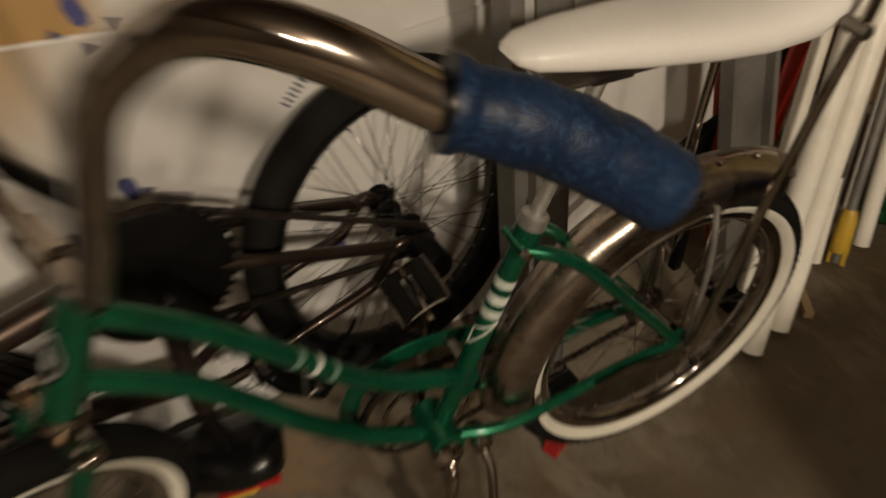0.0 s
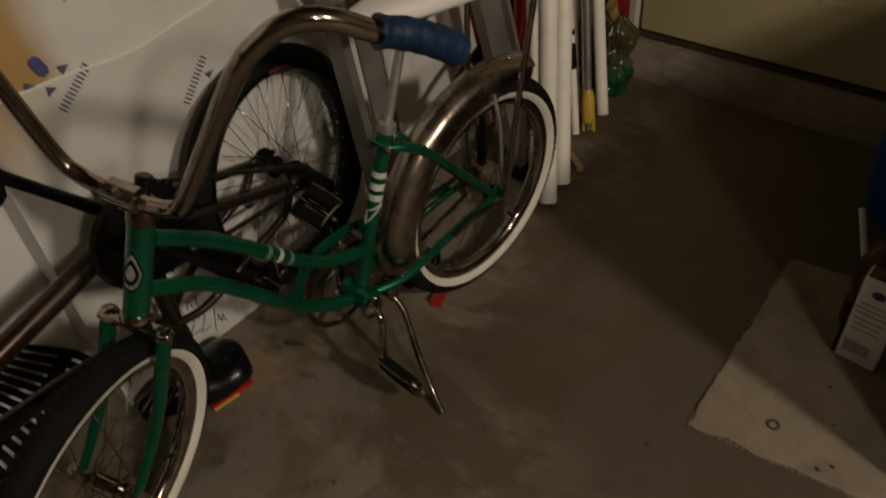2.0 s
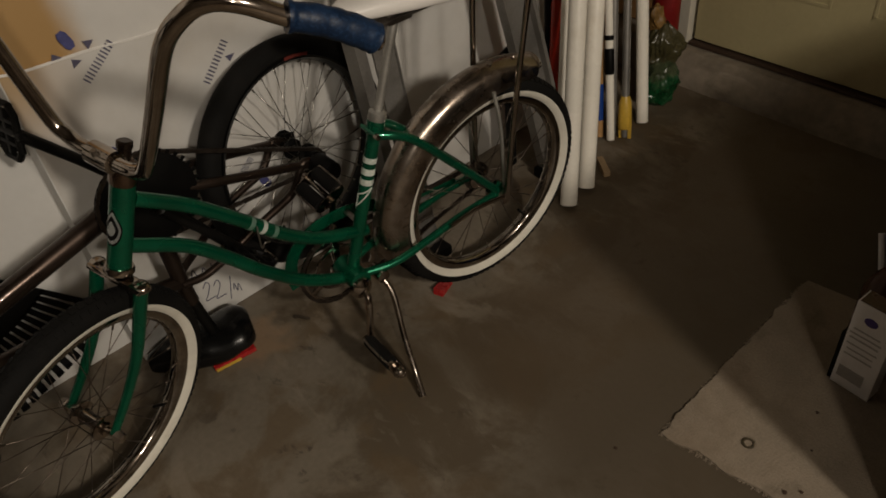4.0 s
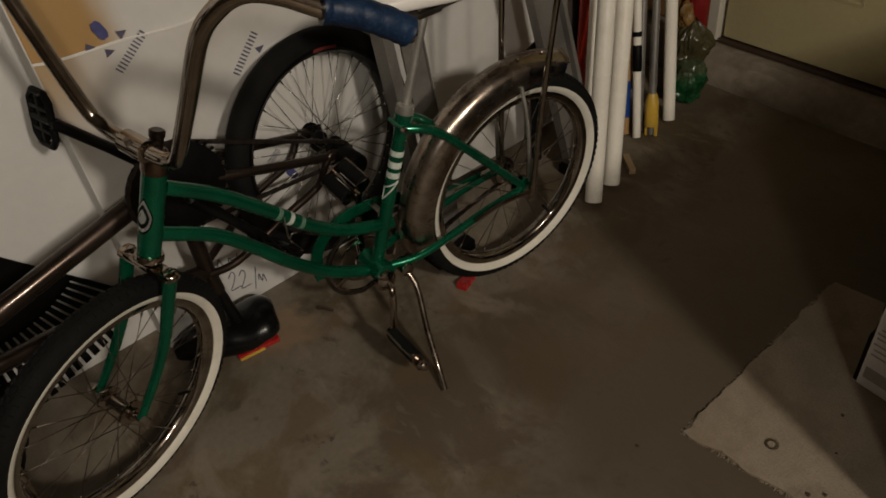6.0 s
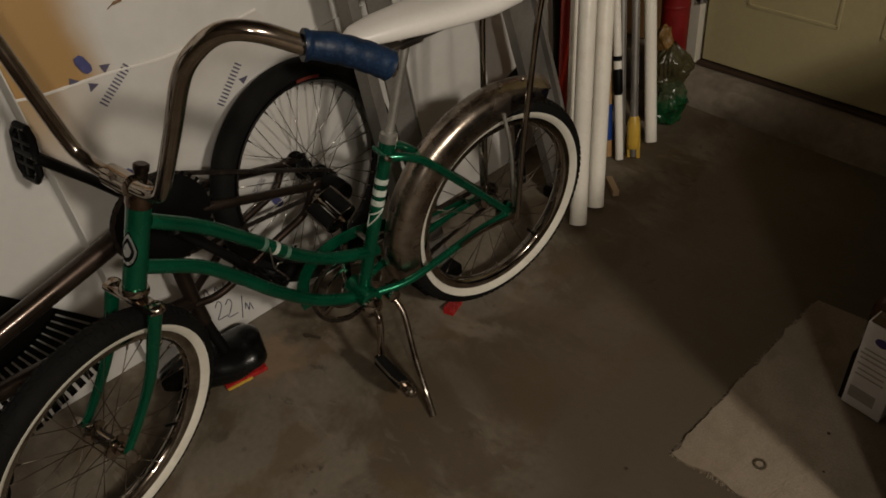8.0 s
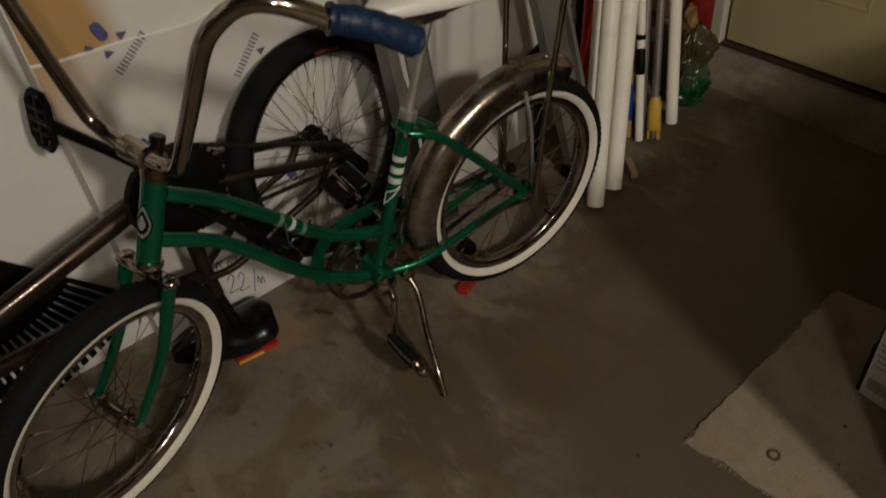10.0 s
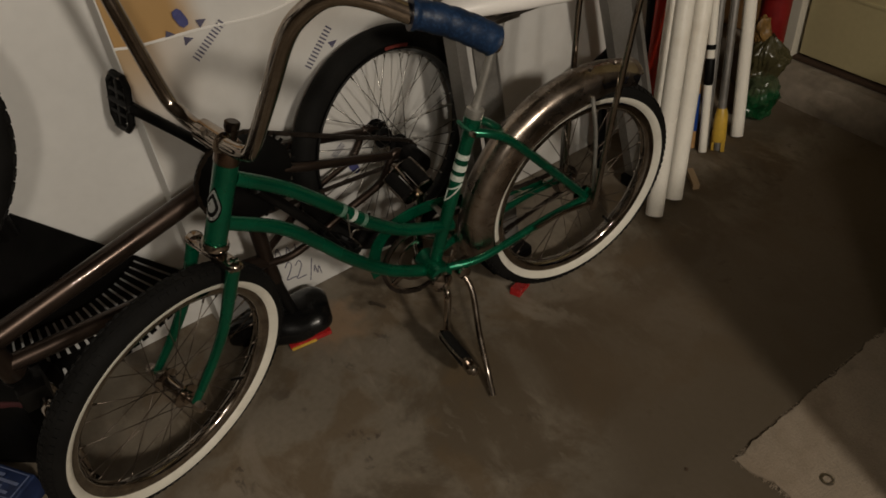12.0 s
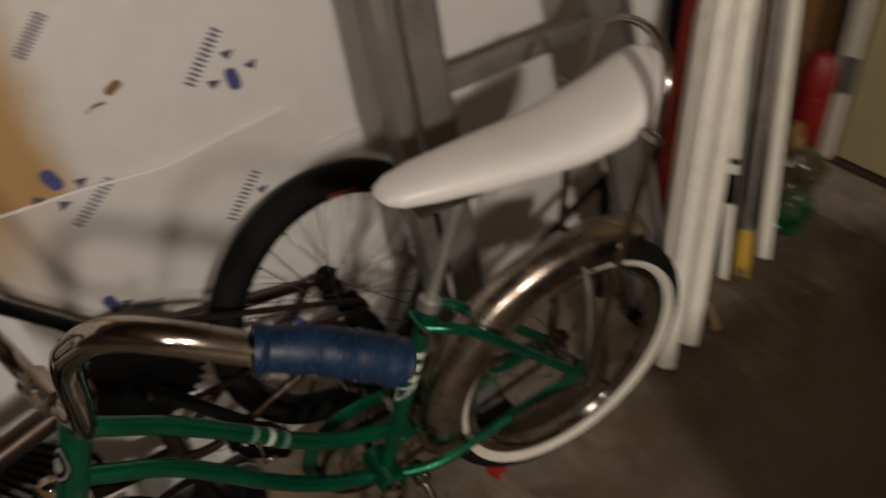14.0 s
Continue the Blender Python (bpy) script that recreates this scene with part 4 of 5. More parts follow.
    # the skirt grows shallower towards the tail
    for v in bm.verts:
        k = min(1.0, max(0.0, (math.degrees(math.atan2(v.co.z, v.co.x)) - 88) / 32))
        r = math.hypot(v.co.x, v.co.z)
        if k > 0 and r < 0.296:
            r2 = r + (0.296 - r) * 0.38 * k * k * (3 - 2 * k)
            v.co.x *= r2 / r
            v.co.z *= r2 / r
    part("rear_mudguard", bm, CHROME_BRIGHT, bike, "tarnished chrome rear mudguard", Matrix.Translation((0, REAR, 0.254)))
    end = radians(116)
    lip = [(r * math.cos(end), y, r * math.sin(end)) for r, y in ((0.284, -0.032), (0.292, -0.024), (0.2975, -0.011), (0.299, 0.0), (0.2975, 0.011), (0.292, 0.024), (0.284, 0.032))]
    part("tail_roll", tube(BM(), curve(lip, 4), 0.0048, 8), CHROME_BRIGHT, bike, "rolled tail edge", Matrix.Translation((0, REAR, 0.254)))
    part("edge_roll", tube(BM(), [(0.2405 * math.cos(a), 0.0345, 0.2405 * math.sin(a)) for a in (radians(-6 + 92 * k / 30) for k in range(31))], 0.0022, 6), CHROME_BRIGHT, bike, "rolled side edge", Matrix.Translation((0, REAR, 0.254)))
    for s in (1, -1):
        tube_part("mudguard_stay", [(-0.006, s * 0.056 + REAR, 0.256), (-0.002, s * 0.05 + REAR, 0.42), (0.004, s * 0.037 + REAR, 0.508)], 0.0042, ALLOY, bike, steps=4, n=8)
    for a in (72, 92, 104):
        part("rivet", lathe(BM(), [(0.0, 0.004), (0.004, 0.003), (0.005, 0)], 10, m=Matrix.Translation((0.3 * math.cos(radians(a)), 0, 0.254 + 0.3 * math.sin(radians(a)))) @ Matrix.Rotation(radians(90 - a), 4, "Y") @ Matrix.Rotation(radians(90), 4, "X")), CHROME_BRIGHT, bike)
    # cranks, ring, chain, pedals
    CB = BB + Vector((0.004, 0, -0.011))
    for s, pz, px in ((1, 0.108, 0.4), (-1, 0.354, 0.342)):
        arm = [(CB.x, s * 0.05, CB.z), (CB.x + (px - CB.x) * 0.2, s * 0.068, CB.z + (pz - CB.z) * 0.2), (px, s * 0.082, pz)]
        tube_part("crank_arm", arm, 0.0075, CHROME, bike, "chrome crank arm", 12, steps=5)
        part("crank_cone", lathe(BM(), [(0.025, s * 0.034), (0.023, s * 0.043), (0.012, s * 0.051), (0.0, s * 0.054)], 20, m=Matrix.Translation(CB)), CHROME, bike)
        block_pedal(bike, pose(px, s * 0.09, pz, 0, 112 if s > 0 else 25, 0) @ (Matrix.Identity(4) if s > 0 else Matrix.Rotation(math.pi, 4, "Z")) @ Matrix.Diagonal((1.08, 1.25, 1.1, 1)))
    bm = BM()
    lathe(bm, [(0.08, -0.002), (0.087, -0.002), (0.087, 0.002), (0.08, 0.002)], 60, True)
    for k in range(36):
        block(bm, (0.007, 0.003, 0.005), (0.088, 0, 0), 0, Matrix.Rotation(2 * math.pi * k / 36, 4, "Y"))
    for k in range(3):
        block(bm, (0.076, 0.003, 0.013), (0.045, 0, 0), 0.001, Matrix.Rotation(2 * math.pi * k / 3 + 0.5, 4, "Y"))
    lathe(bm, [(0.05, -0.0015), (0.056, -0.0015), (0.056, 0.0015), (0.05, 0.0015)], 40, True)
    part("chain_ring", bm, CHROME, bike, "tarnished chrome chain ring", Matrix.Translation(CB + Vector((0, -0.046, 0))))
    loopc = []
    for k in range(17):
        a = radians(82) - radians(164) * k / 16
        loopc.append((CB.x + 0.088 * math.cos(a), -0.046, CB.z + 0.088 * math.sin(a)))
    for k in range(13):
        a = radians(278) - radians(196) * k / 12
        loopc.append((0.032 * math.cos(a), -0.046, 0.254 + 0.032 * math.sin(a)))
    part("chain", chain_links(loopc), CHAIN, bike, "dusty roller chain")
    part("rear_sprocket", lathe(BM(), [(0.01, -0.048), (0.032, -0.047), (0.032, -0.045), (0.01, -0.044)], 30, True, m=Matrix.Translation((0, 0, 0.254))), STEEL, bike)
    # coaster brake strap and kickstand
    tube_part("brake_arm", [(0.0, 0.053, 0.256), (0.08, 0.053, 0.266), (0.15, 0.052, 0.258)], 0.006, CHROME, bike, steps=4, flat=0.4)
    tube_part("kickstand", [(0.332, 0.03, 0.222), (0.324, 0.045, 0.21), (0.322, 0.07, 0.18), (0.338, 0.115, 0.11), (0.35, 0.16, 0.045), (0.366, 0.205, 0.0145)], 0.0066, CHROME_BRIGHT, bike, "thin bright chrome kickstand", 12)
    bm = lathe(BM(), [(0.0, 0.05), (0.014, 0.048), (0.015, 0.02), (0.012, 0.01)], 16, m=Matrix.Translation((0.325, 0, 0.222)))
    part("kickstand_barrel", bm, CHROME, bike)
    # thin cable tied round the lower tubes
    tube_part("tie_wire", [(0.537, 0.014, 0.468), (0.54, 0.018, 0.448), (0.541, 0.021, 0.424), (0.534, 0.022, 0.432), (0.524, 0.02, 0.428)], 0.0016, STEEL, bike, n=6)


green_bicycle()


# ---- the upturned BMX bicycle ----
def bmx_bicycle():
    base = Vector((0.225, 0.93, 0.0))
    bike = root("bmx_bicycle", Matrix.Translation(base), "bronze BMX bicycle standing upside down on its black saddle and handlebar", "bicycle")
    BB = Vector((0, 0, 0.48))
    axle = Vector((0.359, 0.042, 0.357))
    head = Vector((-0.505, -0.07, 0.375))
    front = Vector((-0.566, -0.115, 0.8))
    seat_joint = Vector((0.002, 0, 0.24))
    hx = (front - head).normalized()
    tube_part("down_tube", [BB, head + Vector((0.01, 0, 0.025))], 0.0205, BRONZE, bike, "thick bronze down tube", 22, steps=1)
    tube_part("top_tube", [head + Vector((0.012, 0, -0.035)), Vector((-0.22, -0.032, 0.3)), seat_joint], 0.0165, BRONZE, bike, n=18)
    tube_part("seat_tube", [BB, seat_joint, Vector((0.006, 0, 0.18))], 0.0165, BRONZE, bike, n=16, steps=1)
    part("bottom_bracket", lathe(BM(), [(0.022, -0.04), (0.026, -0.037), (0.026, 0.037), (0.022, 0.04)], 24, m=Matrix.Translation(BB)), BLACK_SATIN, bike)
    part("head_tube", tube(BM(), [head - hx * 0.065, head + hx * 0.055], 0.021, 20), BRONZE, bike)
    for q, s in ((head - hx * 0.067, -1), (head + hx * 0.057, 1)):
        part("headset_cup", tube(BM(), [q, q + hx * s * 0.012], [0.024, 0.022], 20), BLACK_SATIN, bike)
    for s in (1, -1):
        tube_part("chain_stay", [BB + Vector((0.02, s * 0.025, 0)), BB + Vector((0.1, s * 0.045, -0.025)), axle + Vector((-0.03, s * 0.062, 0.008)), axle + Vector((0.0, s * 0.062, 0))], 0.0095, BRONZE, bike, n=14)
        tube_part("seat_stay", [seat_joint + Vector((0.0, s * 0.015, 0)), Vector((0.06, s * 0.04 + 0.005, 0.252)), Vector((0.18, s * 0.06 + 0.02, 0.297)), Vector((0.27, s * 0.062 + 0.03, 0.317)), Vector((0.296, s * 0.062 + 0.036, 0.332)), Vector((0.328, s * 0.062 + 0.04, 0.372)), axle + Vector((0, s * 0.062, 0))], 0.0085, BRONZE, bike, n=14)
        bm = prism(BM(), [(0.341, 0.337), (0.381, 0.342), (0.386, 0.367), (0.356, 0.377), (0.336, 0.365)], 0.006, Matrix.Translation((0, axle.y + s * 0.064 + 0.003, 0)))
        part("dropout", bm, BLACK_SATIN, bike, smooth=False)
        part("axle_peg", lathe(BM(), [(0.006, s * 0.066), (0.023, s * 0.067), (0.024, s * 0.07), (0.024, s * 0.122), (0.021, s * 0.126), (0.006, s * 0.127)], 24, m=Matrix.Translation(axle)), BLACK, bike, "black axle peg")
        tube_part("fork_leg", [head + hx * 0.07 + Vector((0, s * 0.052, 0)), head + hx * 0.2 + Vector((0, s * 0.058, 0)), front + Vector((0, s * 0.055, 0))], [0.017] * 6 + [0.0145] * 7, BLACK_SATIN, bike, "black fork leg", 16, steps=6)
    part("fork_crown", block(BM(), (0.04, 0.14, 0.03), (0, 0, 0), 0.008, Matrix.Translation(head + hx * 0.068) @ Matrix.Rotation(math.atan2(hx.x, hx.z), 4, "Y")), BLACK_SATIN, bike)
    wheel(bike, Matrix.Translation(axle) @ Matrix.Rotation(radians(9), 4, "Z") @ Matrix.Rotation(radians(-5), 4, "X"), 0.2565, 0.053, 0.2, 36, None, BLACK_SATIN, BLACK, 0.055, 0, "wide smooth black tyre")
    fw = wheel(bike, Matrix.Translation(front) @ Matrix.Rotation(radians(9), 4, "Z"), 0.26, 0.055, 0.193, 36, None, BLACK_SATIN, BLACK, 0.05, 72, "wide black tyre with yellow sidewall lettering")
    bm = BM()
    for k in range(6):
        a = radians(5 + k * 4.6)
        m = Matrix.Rotation(-a, 4, "Y") @ Matrix.Translation((0.229, -0.0262, 0))
        block(bm, (0.013, 0.002, 0.0042), (0, 0, 0.003), 0, m)
        block(bm, (0.013, 0.002, 0.0042), (0, 0, -0.004), 0, m)
    part("sidewall_lettering", bm, YELLOW_INK, fw, "yellow sidewall lettering as bars", smooth=False)
    # red arc on the rear tyre
    bm = lathe(BM(), [(0.213, -0.0262), (0.22, -0.0275), (0.22, -0.0255), (0.213, -0.024)], 14, True, radians(70), radians(16))
    part("sidewall_mark", bm, DULL_RED, bike, "short dull red sidewall mark", Matrix.Translation(axle) @ Matrix.Rotation(radians(9), 4, "Z") @ Matrix.Rotation(radians(-5), 4, "X"))
    # chain ring with guard, chain, cranks
    ring_y = -0.05
    bm = BM()
    lathe(bm, [(0.01, -0.003), (0.088, -0.003), (0.092, -0.001), (0.092, 0.003), (0.01, 0.004)], 60)
    for k in range(36):
        block(bm, (0.009, 0.003, 0.006), (0.095, 0.0015, 0), 0.0, Matrix.Rotation(2 * math.pi * k / 36, 4, "Y"))
    part("chain_ring", bm, BLACK, bike, "solid black chain ring", Matrix.Translation(BB + Vector((0, ring_y, 0))))
    ca = math.atan2(axle.z - BB.z, axle.x)
    pts = []
    for k in range(17):
        a = ca + math.pi / 2 + 0.1 + (math.pi - 0.2) * k / 16
        pts.append((BB.x + 0.095 * math.cos(a), ring_y + 0.002, BB.z + 0.095 * math.sin(a)))
    for k in range(13):
        a = ca - math.pi / 2 - 0.1 + (math.pi + 0.2) * k / 12
        pts.append((axle.x + 0.026 * math.cos(a), axle.y + ring_y, axle.z + 0.026 * math.sin(a)))
    part("chain", chain_links(pts), CHAIN, bike, "dusty roller chain")
    part("crank_spindle", lathe(BM(), [(0.0, -0.083), (0.012, -0.09), (0.014, -0.06), (0.014, 0.07), (0.0, 0.075)], 18, m=Matrix.Translation(BB)), BLACK_SATIN, bike)
    tip = Vector((-0.132, 0, 0.165))
    for s, lab in ((1, "black crank arm"), (-1, "black crank arm")):
        y = 0.046 if s > 0 else -0.07
        p0, p1 = BB + Vector((0, y, 0)), BB + (tip if s > 0 else Vector((0.118, 0, -0.184))) + Vector((0, y, 0))
        tube_part("crank_arm", [p0, p0.lerp(p1, 0.5), p1], [0.014, 0.0105, 0.011], BLACK_SATIN, bike, lab, 14, steps=1)
        turn = Matrix.Translation(p1) @ Matrix.Rotation(radians(12 if s > 0 else 0), 4, "Z") @ Matrix.Rotation(radians(104 if s > 0 else 40), 4, "Y") @ Matrix.Scale(0.92 if s > 0 else 1.0, 4) @ (Matrix.Identity(4) if s > 0 else Matrix.Rotation(math.pi, 4, "Z"))
        # platform pedal: a frame with windows and pins
        body = part("platform_pedal", tube(BM(), [(0, -0.012, 0), (0, 0.07, 0)], 0.008, 12), BLACK, bike, "black platform pedal", turn)
        bm = BM()
        rim = [(-0.036, 0.004), (-0.052, 0.018), (-0.052, 0.055), (-0.034, 0.072), (0.034, 0.072), (0.052, 0.055), (0.052, 0.018), (0.036, 0.004)]
        tube(bm, [(x, y_, 0) for x, y_ in rim], 0.0075, 8, True)
        block(bm, (0.09, 0.01, 0.012), (0, 0.038, 0), 0.003)
        for x in (-0.022, 0.022):
            block(bm, (0.008, 0.064, 0.012), (x, 0.038, 0), 0.002)
        part("cage", bm, BLACK, body)
        for x, y_ in rim[1:3] + rim[5:7] + [(0, 0.072), (0, 0.004)]:
            part("pin", tube(BM(), [(x, y_, -0.0098), (x, y_, 0.0098)], 0.0016, 6), STEEL, body)
        if s < 0:
            for x, z in ((-0.054, -0.0085), (-0.054, 0.0085), (0.054, -0.0085), (0.054, 0.0085)):
                part("cage_edge", tube(BM(), curve([(x, 0.012, z), (x * 1.06, 0.037, z), (x, 0.062, z)], 4), 0.0021, 6), CHROME, body, "bare bright edge of the cage")
    # saddle, upside down on the floor
    part("seat_post", tube(BM(), [(0.004, 0, 0.2), (0.022, 0, 0.075)], 0.0127, 14), BLACK_SATIN, bike)
    bm = BM()
    rings = []
    stations = [(-0.155, 0.018, 0.022), (-0.14, 0.028, 0.034), (-0.09, 0.05, 0.05), (-0.03, 0.07, 0.056), (0.03, 0.08, 0.052), (0.07, 0.08, 0.046), (0.1, 0.07, 0.039), (0.115, 0.046, 0.027)]
    for x, w, h in stations:
        rings.append([bm.verts.new((x, w * math.cos(a), 0.03 + h * (0.62 if math.sin(a) < 0 else 1.0) * math.sin(a) + 0.012 * (x > 0.05)))
                      for a in (2 * math.pi * k / 20 for k in range(20))])
    for a, b in zip(rings, rings[1:]):
        for k in range(20):
            bm.faces.new((a[k], a[(k + 1) % 20], b[(k + 1) % 20], b[k]))
    bm.faces.new(rings[0])
    bm.faces.new(rings[-1])
    bmesh.ops.recalc_face_normals(bm, faces=bm.faces[:])
    bmesh.ops.subdivide_edges(bm, edges=bm.edges[:], cuts=1, use_grid_fill=True, smooth=0.6)
    part("saddle", bm, SADDLE, bike, "shiny black padded saddle upside down", pose(0.011, 0.02, 0.0, 0, 0, -17) @ Matrix.Diagonal((0.87, 0.87, 0.95, 1)))
    # stem and handlebar below the head, resting on the floor
    stem = head - hx * 0.085
    bar = stem + Vector((0.02, -0.04, -0.03))
    part("stem", block(BM(), (0.05, 0.06, 0.045), stem.lerp(bar, 0.5), 0.006), BLACK_SATIN, bike)
    for s in (1, -1):
        bars = [bar, bar + Vector((0, s * 0.04, 0)), bar + Vector((0.005, s * 0.075, -0.06)), bar + Vector((0.0, s * 0.1, -0.16))]
        tube_part("handlebar", bars, 0.011, CHROME, bike, "chrome handlebar half", 14)
        e = bars[-1]
        tube_part("grip", [e + Vector((0, 0, 0.02)), e + Vector((0, s * 0.004, -0.03)), Vector((e.x - 0.02, e.y + s * 0.02, 0.02))], 0.016, BLACK, bike, "black rubber grip", 14, steps=4)


bmx_bicycle()


# ---- leaf rake standing head down behind the BMX bicycle ----
def leaf_rake():
    rake = root("leaf_rake", pose(-0.181, 1.119, 0.483), "black plastic leaf rake standing head down against the white board", "rake")
    first, last, count = -50.5, -129.8, 26

    def at(r, degrees, y=0.0):
        a = radians(degrees)
        return Vector((r * math.cos(a), y, r * math.sin(a)))

    def sector(rows, a0, a1, steps, thick):
        """A curved plate: rows of (radius, y) swept between two angles."""
        bm = BM()
        front = [[bm.verts.new(at(r, a0 + (a1 - a0) * k / steps, y - thick)) for r, y in rows] for k in range(steps + 1)]
        back = [[bm.verts.new(at(r, a0 + (a1 - a0) * k / steps, y)) for r, y in rows] for k in range(steps + 1)]
        for k in range(steps):
            for i in range(len(rows) - 1):
                bm.faces.new((front[k][i], front[k][i + 1], front[k + 1][i + 1], front[k + 1][i]))
                bm.faces.new((back[k][i], back[k + 1][i], back[k + 1][i + 1], back[k][i + 1]))
            bm.faces.new((front[k][0], front[k + 1][0], back[k + 1][0], back[k][0]))
            bm.faces.new((front[k][-1], back[k][-1], back[k + 1][-1], front[k + 1][-1]))
        for side in (0, -1):
            for i in range(len(rows) - 1):
                q = (front[side][i], back[side][i], back[side][i + 1], front[side][i + 1])
                bm.faces.new(q if side == 0 else q[::-1])
        bmesh.ops.recalc_face_normals(bm, faces=bm.faces[:])
        return bm

    part("fan_plate", sector([(0.03, -0.001), (0.15, -0.001), (0.3, -0.001)], first, last, 32, 0.003), BLACK, rake, "solid black fan plate", smooth=False)
    part("cross_band", sector([(0.398, -0.001), (0.426, -0.001)], first, last, 32, 0.004), BLACK, rake, smooth=False)
    step = (last - first) / count
    for k in range(count):
        a0 = first + step * k
        tip = min(0.449 + 0.05 * max(0.0, min(1.0, (-75 - a0) / 28)), 0.479 / -math.sin(radians(a0 + step * 0.34)))
        keep = [(0.294, -0.0012), (0.37, -0.0012), (tip - 0.03, -0.0012), (tip - 0.014, -0.008), (tip - 0.004, -0.02), (tip, -0.032)]
        wide = 0.68
        part("tine", sector(keep, a0, a0 + step * wide, 1, 0.0028), BLACK, rake, smooth=False)
    part("ferrule", tube(BM(), [(0, -0.012, -0.06), (-0.006, -0.014, 0.03), (-0.02, -0.016, 0.09)], [0.02, 0.017, 0.015], 16), BLACK, rake, "black socket for the handle")
    up = Vector((HANDLE_X, -0.016, 0.85))
    part("handle", tube(BM(), [(-0.012, -0.015, 0.05), up], 0.0125, 14), WOOD, rake, "round raw pine handle")


HANDLE_X = -0.03
leaf_rake()


# ---- pipes and tools in the corner ----
LEAN = Vector((0.3, 0.215, 0.93)).normalized()


def pipe(foot, length, r, material, label, category, name, hollow=True, direction=None, group="pipes in the corner"):
    dr = (direction or LEAN).normalized()
    m = Matrix.Translation(foot) @ dr.to_track_quat("Z", "Y").to_matrix().to_4x4()
    ob = root(name, m, label, category, group)
    bm = BM()
    if hollow:
        lathe(bm, [(r, 0), (r, length), (r * 0.86, length), (r * 0.86, 0)], 22, True, m=Matrix.Rotation(radians(90), 4, "X"))
    else:
        tube(bm, [(0, 0, 0), (0, 0, length)], r, 16)
    part("barrel" if hollow else "shaft", bm, material, ob)
    return ob


def corner():
    pv = "white plastic pipe leaning in the garage corner"
    pipe((1.165, 0.695, 0.006), 1.5, 0.0225, PVC, "wide white plastic pipe leaning in the garage corner", "pipe", "plastic_pipe")
    pipe((1.253, 0.71, 0.006), 1.5, 0.0225, PVC, "wide white plastic pipe leaning in the garage corner", "pipe", "plastic_pipe")
    pipe((1.25, 0.80, 0.006), 1.45, 0.015, PVC, pv, "pipe", "plastic_pipe")
    upright, steep = Vector((0.2, 0.235, 1)), Vector((0.2, 0.2, 1))
    pipe((1.606, 0.792, 0.005), 1.35, 0.0175, PVC, pv, "pipe", "plastic_pipe", direction=upright)
    pipe((1.558, 0.818, 0.005), 1.3, 0.0112, PVC, "thin white plastic pipe leaning in the garage corner", "pipe", "plastic_pipe", direction=steep)
    banded = pipe((1.466, 0.84, 0.005), 1.3, 0.0115, KRAFT, "brown pole with a blue band low down", "pole", "wooden_pole", False, steep)
    part("band", tube(BM(), [(0, 0, 0.05), (0, 0, 0.155)], 0.0128, 14), BLUE_TOTE, banded, "blue band")
    pipe((1.503, 0.82, 0.005), 1.3, 0.011, ALUMINIUM, "thin grey metal pole leaning in the corner", "pole", "metal_pole", direction=steep)
    tool = pipe((1.512, 0.783, 0.004), 1.3, 0.0105, ALUMINIUM, "grey metal pole with a yellow plastic end", "tool", "pole_tool", False, steep)
    bm = tube(BM(), [(0, 0, 0.025), (0, 0, 0.03), (0, 0, 0.1), (0, 0, 0.12)], [0.018, 0.02, 0.018, 0.013], 14)
    for side in (-1, 1):
        block(bm, (0.011, 0.011, 0.04), (side * 0.012, -side * 0.006, 0.016), 0.003)
    part("yellow_end", bm, YELLOW, tool, "yellow plastic end piece")
    tool2 = pipe((1.473, 0.803, 0.005), 1.3, 0.0115, PVC, "white pole with a black grip and a black ring", "tool", "pole_tool", False, upright)
    part("grip", tube(BM(), [(0, 0, 0.19), (0, 0, 0.2), (0, 0, 0.255), (0, 0, 0.262)], [0.012, 0.0138, 0.0138, 0.012], 14), BLACK, tool2, "black sleeve")
    part("ring", tube(BM(), [(0, 0, 0.285), (0, 0, 0.298)], 0.0132, 14), BLACK, tool2, "black ring")
    # red-handled tools between the ladder and the pipes
    pipe((1.385, 0.95, 0.004), 1.25, 0.018, RED_GLOSS, "glossy red metal tube leaning by the ladder", "tool", "red_pole", False, Vector((0.1, 0.03, 1)))
    pipe((1.335, 0.97, 0.004), 1.2, 0.008, RED, "thin red tool handle leaning by the ladder", "tool", "red_pole", False, Vector((-0.22, 0.02, 1)))
    pipe((1.4, 0.97, 0.004), 1.25, 0.014, BLACK, "dark tool handle leaning by the ladder", "tool", "dark_pole", False, Vector((0.05, 0.05, 1)))
    # pale wood offcut on the floor
    ob = root("wood_offcut", pose(1.35, 0.73, 0.01, 0, 0, 55), "short pale wood offcut on the floor", "wood")
    part("stick", block(BM(), (0.075, 0.018, 0.018), (0, 0, 0), 0.002), PALE_WOOD, ob)
    # red canister in the corner
    can = root("red_canister", pose(1.815, 0.885, 0.0), "dark red round-topped canister standing in the corner", "canister")
    part("body", lathe(BM(), [(0.0, 0.0), (0.036, 0.003), (0.04, 0.012), (0.041, 0.36), (0.039, 0.4), (0.032, 0.425), (0.02, 0.441), (0.0, 0.446)], 36, m=Matrix.Rotation(radians(90), 4, "X")), RED_DARK, can)
    part("seam_band", lathe(BM(), [(0.0408, 0.33), (0.0418, 0.333), (0.0418, 0.339), (0.0408, 0.342)], 36, True, m=Matrix.Rotation(radians(90), 4, "X")), RED_DARK, can)
